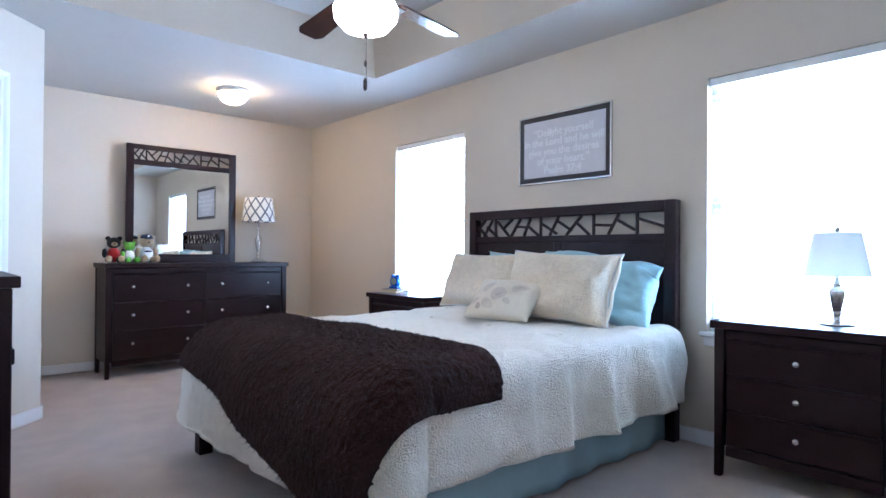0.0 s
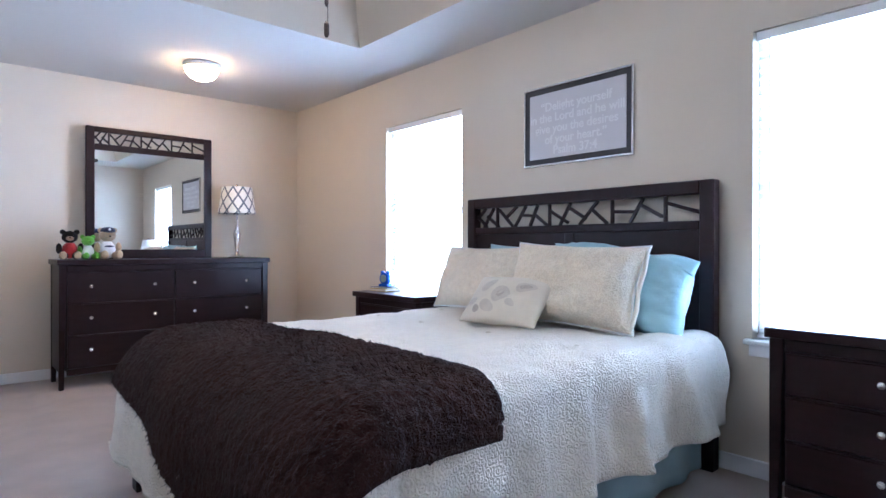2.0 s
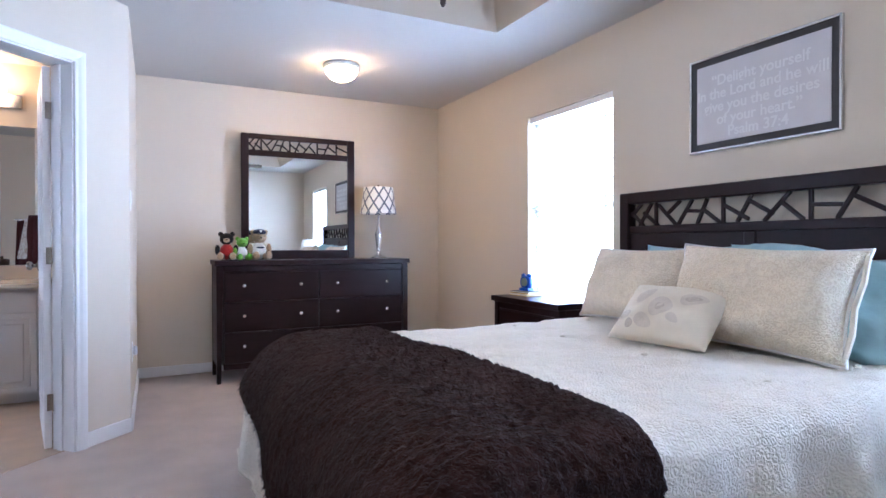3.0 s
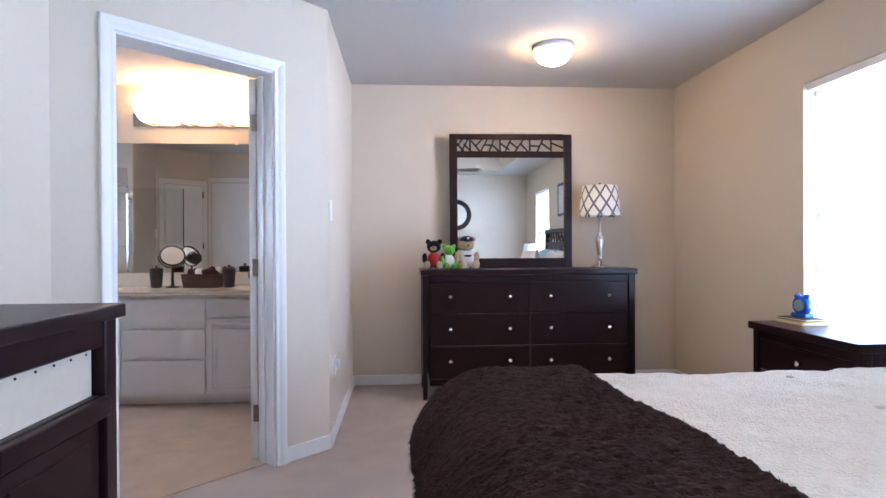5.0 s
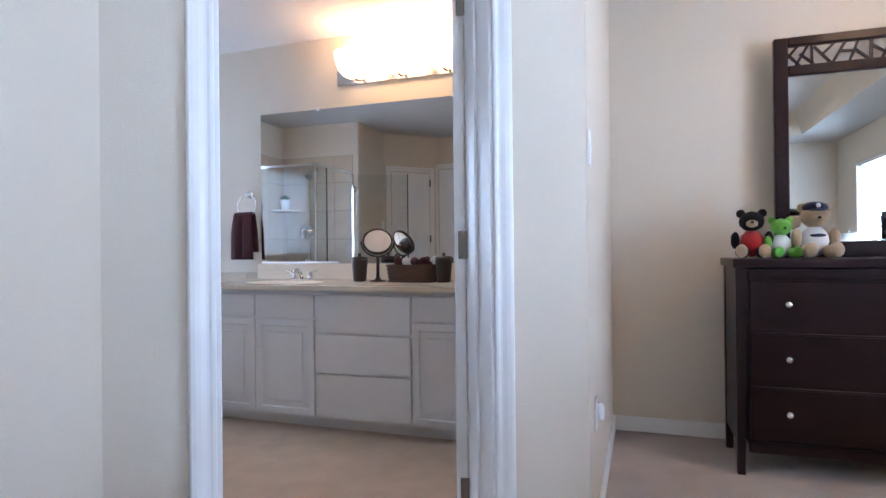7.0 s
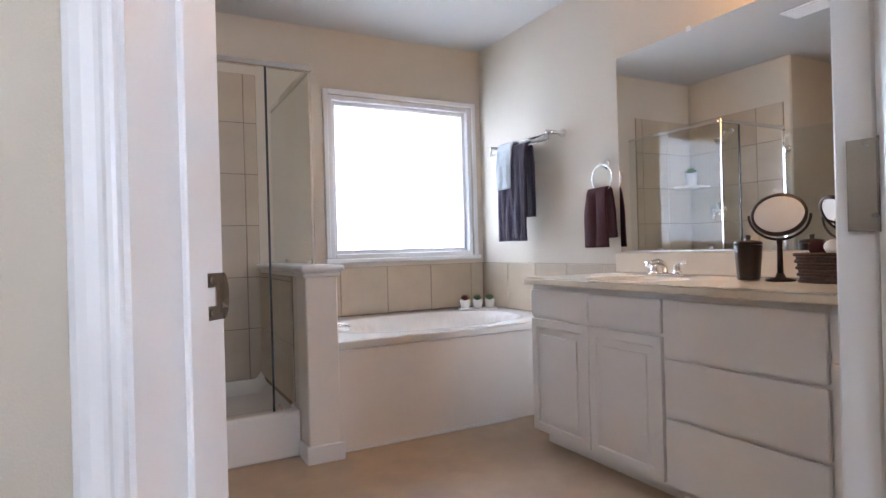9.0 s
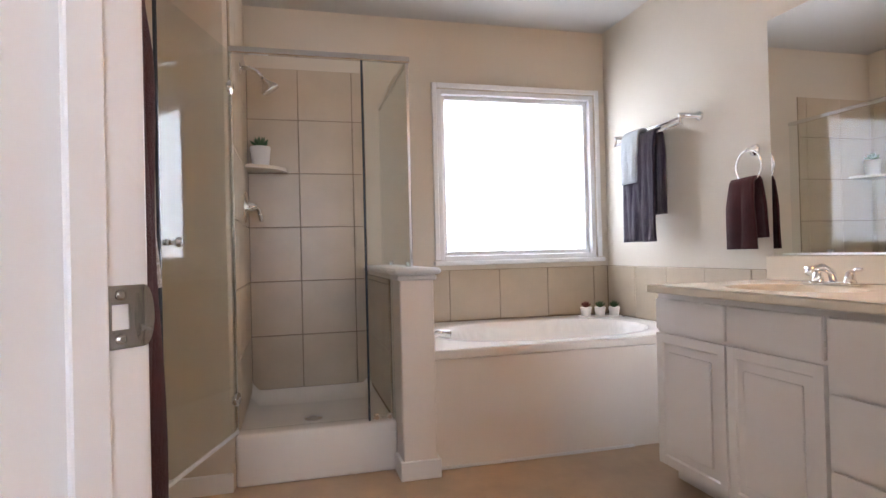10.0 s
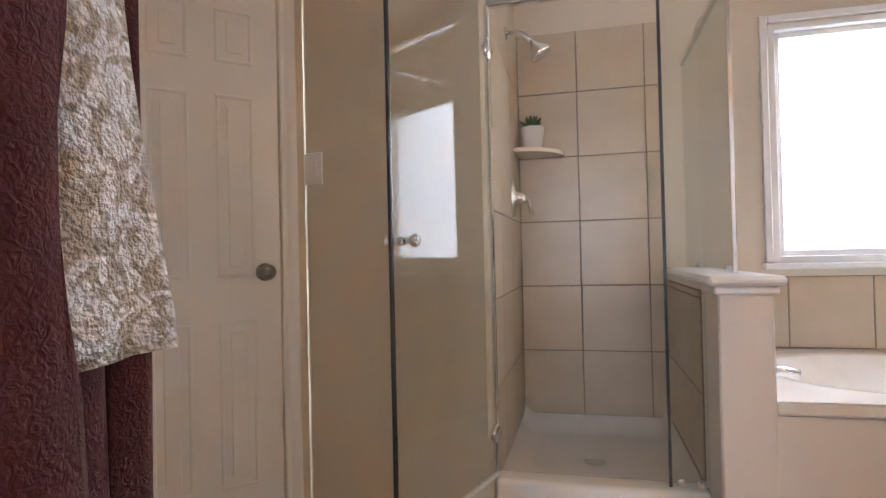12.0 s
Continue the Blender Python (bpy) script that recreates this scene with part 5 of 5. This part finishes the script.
# towel ring and towels on the vanity wall
def hung(name, at, rz, w_, front, back, t_, material, label, r=0.012, folds=3.0, seed=0.0, group="", gather=0.0, nv=26):
    """A towel folded over a bar: hangs front metres before and back metres behind it. The bar runs along x."""
    t = thing(name, at, rz, label, "towel", group)

    def f(u, v):
        x = (v - 0.5) * w_
        s = -front + u * (front + back + math.pi * r)
        n = noise.noise(Vector((x * 5 + seed, s * 3, seed)))
        if s < 0:
            dep = -s
            y, z = -r - 0.004, -dep
        elif s > math.pi * r:
            dep = s - math.pi * r
            y, z = r + 0.004, -dep
        else:
            dep = 0
            y, z = -r * math.cos(s / r), r * math.sin(s / r)
        k = min(1.0, dep / 0.12)
        sg = -1 if y < 0 else 1
        y += sg * abs(k * (0.010 * math.sin(x / w_ * 2 * math.pi * folds + seed) + 0.014 * n)) + sg * 0.006 * k
        x *= 1 - gather * (1 - min(1.0, dep / 0.4))
        return Vector((x, y, z + 0.004 * n))
    part("towel_cloth", sheet(40, nv, f, t_), material, t, "", True)
    return t


rg = thing("towel_ring", (-1.715, BN, 1.408), 0, "chrome towel ring on the wall", "towel ring")
part("rosette", turned(lathe([(0.028, 0), (0.026, 0.012), (0.012, 0.018), (0.010, 0.048)], 22), Matrix.Rotation(radians(90), 4, "X")), CHROME, rg, "", True)
part("ring", tube([(0.075 * math.sin(a), -0.042, -0.075 + 0.075 * math.cos(a)) for a in [2 * math.pi * i / 32 for i in range(33)]], 0.0045, 8), CHROME, rg, "", True)
hung("hand_towel", (-1.735, BN - 0.042, 1.265), 0, 0.19, 0.31, 0.26, 0.012, BROWNTOWEL, "dark brown hand towel hanging in the towel ring", folds=1, gather=0.25)

bar_ = thing("towel_bar", (-2.385, BN, 1.652), 0, "chrome double towel bar on the wall", "towel bar")
for x in (-0.305, 0.305):
    part("rosette", turned(lathe([(0.026, 0), (0.024, 0.012), (0.012, 0.018), (0.011, 0.125)], 20, at=(0, 0, 0)), Matrix.Translation((x, 0, 0)) @ Matrix.Rotation(radians(90), 4, "X")), CHROME, bar_, "", True)
part("bar", tube([(-0.315, -0.065, 0.004), (0.315, -0.065, 0.004)], 0.008, 10), CHROME, bar_, "", True)
part("bar", tube([(-0.315, -0.120, -0.045), (0.315, -0.120, -0.045)], 0.008, 10), CHROME, bar_, "", True)
for x in (-0.305, 0.305):
    part("drop_arm", tube([(x, -0.118, -0.002), (x, -0.120, -0.045)], 0.007, 8), CHROME, bar_)
PURPLE = cloth("plum_towel", (0.040, 0.026, 0.050), "noise", 160, 0.7, 0.3)
GREYT = cloth("pale_grey_towel", (0.55, 0.58, 0.60), "noise", 160, 0.7, 0.1)
hung("bath_towel", (-2.41, BN - 0.120, 1.607), 0, 0.30, 0.60, 0.45, 0.014, PURPLE, "plum bath towel folded over the towel bar", folds=3, seed=4)
hung("hand_towel", (-2.475, BN - 0.121, 1.616), 0, 0.16, 0.27, 0.22, 0.010, GREYT, "pale grey hand towel laid over the plum towel", r=0.030, folds=2, seed=8)

# towels on the bar just inside the door
TBY, TBZ = 3.555, 1.345
rb = thing("towel_bar", (-0.25, TBY, TBZ), 90, "chrome swing towel arm on the wall inside the doorway", "towel bar")
part("rosette", turned(lathe([(0.030, 0), (0.028, 0.010), (0.014, 0.018), (0.012, 0.05)], 20), Matrix.Rotation(radians(-90), 4, "X")), CHROME, rb, "", True)
part("bar", tube([(0, 0.03, 0), (0, 0.13, 0), (0, 0.22, 0)], 0.010, 10), CHROME, rb, "", True)
part("end_cap", blob((0, 0.222, 0), (0.016, 0.016, 0.016)), CHROME, rb, "", True)
DAMASK = bpy.data.materials.new("damask_towel")
DAMASK.use_nodes = True
dn, dl = DAMASK.node_tree.nodes, DAMASK.node_tree.links
dco = dn.new("ShaderNodeTexCoord")
dv = dn.new("ShaderNodeTexNoise")
dv.inputs["Scale"].default_value, dv.inputs["Detail"].default_value, dv.inputs["Distortion"].default_value = 30, 2, 2.5
dl.new(dco.outputs["Object"], dv.inputs["Vector"])
dr_ = dn.new("ShaderNodeValToRGB")
dr_.color_ramp.elements[0].position, dr_.color_ramp.elements[0].color = 0.46, (0.64, 0.65, 0.66, 1)
dr_.color_ramp.elements[1].position, dr_.color_ramp.elements[1].color = 0.54, (0.40, 0.36, 0.31, 1)
dl.new(dv.outputs["Fac"], dr_.inputs["Fac"])
dl.new(dr_.outputs["Color"], dn["Principled BSDF"].inputs["Base Color"])
dn["Principled BSDF"].inputs["Roughness"].default_value = 0.95
dp_ = dn.new("ShaderNodeTexNoise")
dp_.inputs["Scale"].default_value = 260
dl.new(dco.outputs["Object"], dp_.inputs["Vector"])
db_ = dn.new("ShaderNodeBump")
db_.inputs["Strength"].default_value, db_.inputs["Distance"].default_value = 0.9, 0.01
dl.new(dp_.outputs["Fac"], db_.inputs["Height"])
dl.new(db_.outputs["Normal"], dn["Principled BSDF"].inputs["Normal"])
hung("bath_towel", (-0.282, TBY, TBZ + 0.010), 0, 0.170, 0.90, 0.86, 0.016, BROWNTOWEL, "dark brown bath towel hanging inside the doorway", r=0.038, folds=1.5, seed=11, gather=0.12)
hung("bath_towel", (-0.405, TBY - 0.035, TBZ - 0.02), 0, 0.15, 0.88, 0.80, 0.016, BROWNTOWEL, "second dark brown bath towel hanging behind the damask one", r=0.012, folds=1.2, seed=21, gather=0.2)
hung("hand_towel", (-0.365, TBY + 0.012, TBZ + 0.004), 0, 0.18, 0.425, 0.42, 0.010, DAMASK, "grey and white damask hand towel under the brown towel", r=0.014, folds=1.2, seed=15, gather=0.75)

# ---------------------------------------------------------------- tub
TUBX, TUBY0, TUBY1, TUBZ = -2.03, 4.395, BN, 0.538
ap = structure("tub_surround", box((TUBX - 0.04, TUBY0, 0.004), (TUBX, TUBY1 - 0.001, TUBZ - 0.045), 0.003), APRON, "white painted tub apron")
structure("baseboard", box((TUBX, TUBY0 + 0.02, 0.004), (TUBX + 0.012, VF + 0.12, 0.018), 0.003), WHITE, "white quarter-round trim")
tub = thing("bathtub", (0, 0, 0), 0, "white drop-in garden tub with an oval basin", "bathtub")
tcx, tcy, ta, tb = -2.52, 5.13, 0.37, 0.60


def tub_sheet(u, v):
    x, y = BWEST + 0.002 + u * (TUBX + 0.012 - BWEST), TUBY0 + 0.002 + v * (TUBY1 - TUBY0 - 0.004)
    d = ((abs(x - tcx) / ta) ** 2.4 + (abs(y - tcy) / tb) ** 2.4) ** (1 / 2.4)
    z = TUBZ
    if d < 1:
        z -= 0.40 * min(1, (1 - d) * 3.2) ** 0.6
    elif d < 1.12:
        z -= 0.006 * (1.12 - d) / 0.12
    return Vector((x, y, z))


part("basin", sheet(70, 90, tub_sheet), TUB, tub, "", True)
part("rim_edge", box((TUBX - 0.02, TUBY0 + 0.002, TUBZ - 0.044), (TUBX + 0.013, TUBY1 - 0.002, TUBZ - 0.001), 0.012, seg=3), TUB, tub, "", True)
tf = thing("tub_faucet", (-2.25, TUBY0 + 0.02, TUBZ), 0, "chrome tub spout on the deck", "faucet")
part("spout", tube([(0, 0.0, 0), (0, 0.02, 0.035), (0, 0.06, 0.045), (0, 0.12, 0.036)], 0.016, 12), CHROME, tf, "", True)

POT = mat("white_pot", (0.78, 0.77, 0.75), 0.3, 0, 0.02, 8)
SOIL = mat("potting_soil", (0.05, 0.03, 0.02), 0.95, 0, 0.3, 60, 0.5, 120)
LEAF = mat("succulent_leaf", (0.06, 0.13, 0.05), 0.5, 0, 0.25, 20)
LEAFR = mat("red_succulent_leaf", (0.22, 0.06, 0.04), 0.5, 0, 0.25, 20)


def potted(at, s, leaf, label, tall=1.0):
    t = thing("potted_succulent", at, 0, label, "potted plant", "small succulents")
    part("pot", lathe([(0.026 * s, 0), (0.030 * s, 0.004 * s), (0.038 * s, 0.055 * s * tall), (0.036 * s, 0.058 * s * tall), (0.033 * s, 0.050 * s * tall)], 20), POT, t, "", True)
    part("soil", lathe([(0.034 * s, 0.048 * s * tall), (0.020 * s, 0.053 * s * tall)], 14), SOIL, t)
    for k in range(16):
        a, e = k * 2.4, 0.35 + 0.85 * k / 15
        lf = blob((0, 0, 0), (0.0055 * s, 0.004 * s, 0.026 * s), None, 1)
        turned(lf, Matrix.Translation((0, 0, 0.052 * s * tall)) @ Matrix.Rotation(a, 4, "Z") @ Matrix.Rotation(1.35 - e, 4, "Y") @ Matrix.Translation((0, 0, 0.024 * s)))
        part("leaf", lf, leaf, t, "", True)


tr_ = thing("plant_tray", (-2.83, 5.68, TUBZ), 70, "white tray under three succulents on the tub deck", "tray")
part("tray_dish", box((-0.135, -0.04, 0), (0.135, 0.04, 0.012), 0.005, seg=2), POT, tr_)
for k, m_ in ((-1, LEAFR), (0, LEAF), (1, LEAF)):
    q = pose(-2.83, 5.68, TUBZ, 0, 0, 70) @ Vector((0.088 * k, 0, 0.0125))
    potted(tuple(q), 0.95, m_, "tiny red succulent in a white pot on the tub deck" if k < 0 else "tiny green succulent in a white pot on the tub deck")

# ---------------------------------------------------------------- shower
PY0, PY1 = 4.235, 4.385
SHF = -2.085                 # curb front
pw_ = structure("wall_pony", box((BWEST, PY0, 0), (-1.955, PY1, 0.880), 0.006), APRON, "white painted half wall between tub and shower")
structure("wall_cap", box((BWEST, PY0 - 0.03, 0.881), (-1.925, PY1 + 0.03, 0.909), 0.010), WHITE, "white moulded cap on the half wall")
structure("trim", box((BWEST + 0.9, PY0 - 0.012, 0.856), (-1.942, PY1 + 0.012, 0.880), 0.006), WHITE, "white bed moulding under the cap")
bm = box((-1.955, PY0 - 0.014, 0.004), (-1.940, PY1 + 0.014, 0.085), 0.003)
box((SHF, PY0 - 0.014, 0.004), (-1.955, PY0, 0.085), 0.003, bm)
box((TUBX + 0.004, PY1, 0.004), (-1.955, PY1 + 0.014, 0.085), 0.003, bm)
structure("baseboard", bm, WHITE, "white painted baseboard round the half wall")

pan = thing("shower_pan", (0, 0, 0), 0, "white acrylic shower pan with a raised curb", "shower pan")
part("curb", box((SHF - 0.10, SHY + 0.002, 0.004), (SHF, PY0 - 0.002, 0.225), 0.018, seg=3), TUB, pan, "", True)
part("floor_pan", sheet(16, 14, lambda u, v: Vector((BWEST + 0.004 + u * (SHF - 0.09 - BWEST), SHY + 0.005 + v * (PY0 - SHY - 0.009), 0.150 + 0.055 * max(0, abs(2 * u - 1) - 0.8) * 5 * (u < 0.5) + 0.055 * max(0, abs(2 * v - 1) - 0.86) * 7 - 0.012 * (1 - abs(2 * u - 1)) * (1 - abs(2 * v - 1))))), TUB, pan, "", True)
part("drain", lathe([(0.045, 0), (0.045, 0.004), (0.030, 0.006)], 24, at=(-2.55, 3.88, 0.140)), CHROME, pan, "round chrome drain")

# tiles: each a piece of its own over a grout bed
TS = 0.315
tile_mesh = {}


def tiled(parent, origin, across, up, normal, spans, rows_):
    """Square tiles over a bed: spans along one way, rows the other, each (from, to)."""
    o, a, b, n = (Vector(q) for q in (origin, across, up, normal))
    for s0, s1 in spans:
        for z0, z1 in rows_:
            w_, h_ = s1 - s0 - 0.005, z1 - z0 - 0.005
            key = (round(w_, 3), round(h_, 3))
            if key not in tile_mesh:
                bm = box((-w_ / 2, -h_ / 2, 0), (w_ / 2, h_ / 2, 0.007), 0.0018)
                ob = part("tile", bm, TILE, parent)
                tile_mesh[key] = ob.data
            else:
                ob = new("tile", tile_mesh[key])
                ob.parent = parent
            m = Matrix((a, b, n)).transposed().to_4x4()
            m.translation = o + a * (s0 + s1) / 2 + b * (z0 + z1) / 2 + n * (0.003 + random.uniform(0, 0.0008))
            ob.matrix_basis = m


def cuts(lo, hi, joint, pitch=0.0):
    pitch = pitch or TS
    k = math.ceil((lo - joint) / pitch + 1e-6)
    out, at_ = [lo], joint + k * pitch
    while at_ < hi - 0.01:
        if at_ > lo + 0.01:
            out.append(at_)
        at_ += pitch
    return list(zip(out, out[1:] + [hi]))


rowsz = cuts(0.205, 2.075, 0.514)
b1 = structure("wall_tile_back", box((BWEST + 0.0005, SHY + 0.0005, 0.15), (BWEST + 0.003, PY0 - 0.001, 2.075)), GROUT, "beige square wall tile with brown grout")
tiled(b1, (BWEST, 0, 0), (0, 1, 0), (0, 0, 1), (1, 0, 0), cuts(SHY + 0.01, PY0 - 0.002, 3.842), rowsz)
b2 = structure("wall_tile_side", box((BWEST + 0.01, SHY + 0.0005, 0.15), (SWX - 0.06, SHY + 0.0035, 2.075)), GROUT, "beige square wall tile with brown grout")
tiled(b2, (0, SHY + 0.0005, 0), (-1, 0, 0), (0, 0, 1), (0, 1, 0), cuts(-SWX + 0.06, -BWEST - 0.012, 2.35), rowsz)
b3 = structure("wall_tile_tub", box((BWEST + 0.0005, PY1 + 0.002, TUBZ + 0.002), (BWEST + 0.003, BN - 0.002, 0.862)), GROUT, "row of beige square tile over the tub")
tiled(b3, (BWEST, 0, 0), (0, 1, 0), (0, 0, 1), (1, 0, 0), cuts(PY1 + 0.004, BN - 0.012, 4.742, 0.334), [(TUBZ + 0.004, 0.862)])
b4 = structure("wall_tile_tub_side", box((BWEST + 0.012, BN - 0.003, TUBZ + 0.002), (VX0 - 0.03, BN - 0.0005, 0.862)), GROUT, "row of beige square tile over the tub")
tiled(b4, (0, BN, 0), (1, 0, 0), (0, 0, 1), (0, -1, 0), cuts(BWEST + 0.012, VX0 - 0.032, BWEST + 0.33), [(TUBZ + 0.004, 0.862)])
b5 = structure("wall_tile_pony", box((BWEST + 0.012, PY0 - 0.003, 0.19), (SHF - 0.11, PY0 - 0.0005, 0.854)), GROUT, "beige square wall tile with brown grout")
tiled(b5, (0, PY0, 0), (1, 0, 0), (0, 0, 1), (0, -1, 0), cuts(BWEST + 0.012, SHF - 0.112, BWEST + 0.33), cuts(0.228, 0.854, 0.514))

# glass enclosure
GX, GTOP = -2.12, 1.848
en = thing("shower_enclosure", (0, 0, 0), 0, "frameless glass shower enclosure with a chrome header", "shower enclosure")
SHGLASS = thin_glass("shower_glass", (0.965, 0.98, 0.97))
EDGE = mat("dark_glass_edge", (0.05, 0.06, 0.075), 0.2, 0, 0.1, 20)
for nm, lo, hi in (("fixed_panel", (GX - 0.004, 4.119, 0.227), (GX + 0.004, 4.232, GTOP)), ("fixed_panel", (GX - 0.004, 4.232, 0.911), (GX + 0.004, 4.314, GTOP)), ("return_panel", (BWEST + 0.012, 4.318, 0.914), (GX - 0.006, 4.326, GTOP))):
    o = part(nm, box(lo, hi), SHGLASS, en, "clear glass panel")
    o.visible_shadow = False
part("header", box((GX - 0.014, SHY + 0.002, GTOP), (GX + 0.014, 4.334, GTOP + 0.028), 0.004), CHROME, en, "chrome header rail")
part("header", box((BWEST + 0.012, 4.308, GTOP), (GX - 0.014, 4.334, GTOP + 0.028), 0.004), CHROME, en, "chrome header rail")
part("panel_edge", box((GX - 0.006, 4.109, 0.227), (GX + 0.006, 4.1185, GTOP), 0.001), EDGE, en, "dark sealed glass edge")
part("corner_post", box((GX - 0.007, 4.315, 0.910), (GX + 0.007, 4.329, GTOP), 0.002), CHROME, en, "chrome corner post")
part("wall_channel", box((GX - 0.012, SHY + 0.002, 0.226), (GX + 0.012, SHY + 0.014, GTOP), 0.003), CHROME, en, "chrome wall channel")
for y in (4.145, 4.205):
    part("clip", turned(lathe([(0.016, 0), (0.016, 0.012), (0.010, 0.016)], 16), Matrix.Translation((GX + 0.004, y, 0.242)) @ Matrix.Rotation(radians(90), 4, "Y")), CHROME, en)
for x in (-2.22, -2.7):
    part("clip", box((x - 0.02, 4.311, 0.910), (x + 0.02, 4.333, 0.934), 0.003), CHROME, en)

DOORW = 0.605
dg = thing("shower_door", (GX, SHY + 0.016, 0), -17, "clear glass shower door standing open on two chrome hinges", "shower door")
o = part("glass", box((0.012, -0.004, 0.245), (DOORW, 0.004, GTOP - 0.004)), SHGLASS, dg, "clear glass leaf")
o.visible_shadow = False
part("seal", box((DOORW, -0.006, 0.245), (DOORW + 0.010, 0.006, GTOP - 0.004), 0.002), EDGE, dg, "dark edge seal")
part("sweep", box((0.012, -0.005, 0.230), (DOORW, 0.005, 0.245), 0.002), FRESH, dg, "clear bottom sweep")
for z in (0.378, 1.69):
    bm = turned(lathe([(0.026, -0.012), (0.030, -0.008), (0.030, 0.008), (0.026, 0.012)], 20), Matrix.Translation((0.03, 0, z)) @ Matrix.Rotation(radians(90), 4, "X"))
    part("hinge", bm, CHROME, dg, "round chrome hinge", True)
for s in (-1, 1):
    kb = lathe([(0.012, 0.004), (0.009, 0.012), (0.008, 0.024), (0.017, 0.032), (0.019, 0.044), (0.012, 0.052)], 18)
    part("knob", turned(kb, Matrix.Translation((DOORW - 0.045, 0, 1.028)) @ Matrix.Rotation(radians(90 * s), 4, "X")), CHROME, dg, "chrome knob", True)

# shower head, valve, corner shelf with a plant
shd = thing("wall_shower", (-2.58, SHY + 0.005, 0), 0, "chrome shower head on a bent arm", "shower head")
part("flange", turned(lathe([(0.030, 0), (0.026, 0.008), (0.012, 0.012)], 20), Matrix.Translation((0, 0.002, 1.930)) @ Matrix.Rotation(radians(-90), 4, "X")), CHROME, shd, "", True)
part("arm", tube([(0, 0.0, 1.930), (0, 0.05, 1.933), (0, 0.09, 1.915), (0, 0.12, 1.880)], 0.010, 10), CHROME, shd, "", True)
part("head", turned(lathe([(0.012, 0), (0.018, -0.02), (0.045, -0.055), (0.050, -0.068), (0.046, -0.074)], 24), Matrix.Translation((0, 0.118, 1.883)) @ Matrix.Rotation(radians(32), 4, "X")), CHROME, shd, "", True)
va = thing("shower_valve", (-2.72, SHY + 0.0105, 1.238), 0, "chrome shower valve with a lever handle", "shower valve")
part("escutcheon", turned(lathe([(0.085, 0), (0.083, 0.006), (0.030, 0.012), (0.024, 0.04), (0.020, 0.06)], 30), Matrix.Rotation(radians(-90), 4, "X")), CHROME, va, "", True)
part("lever", tube([(0, 0.055, 0), (0.01, 0.075, -0.02), (0.012, 0.085, -0.075)], 0.011, 10), CHROME, va, "", True)
cs = thing("corner_shelf", (BWEST + 0.011, SHY + 0.011, 1.462), 0, "beige corner shelf in the shower", "shelf")
part("slab", prism([(0, 0)] + [(0.22 * math.cos(a), 0.22 * math.sin(a)) for a in [math.pi / 2 * i / 10 for i in range(11)]], 0, 0.018, 0.003), COUNTER, cs)
potted((BWEST + 0.085, SHY + 0.085, 1.481), 1.5, LEAF, "green succulent in a tall white pot on the corner shelf", 1.35)

# ceiling vent over the bathroom
cv = thing("ceiling_vent", (-1.45, 4.35, H - 0.006), 0, "white slotted ceiling vent", "vent")
part("frame", box((-0.14, -0.09, -0.012), (0.14, 0.09, -0.001), 0.004), WHITE, cv)
for k in range(6):
    part("slat", box((-0.12, -0.072 + k * 0.026, -0.018), (0.12, -0.060 + k * 0.026, -0.0125), 0.001), WHITE, cv)
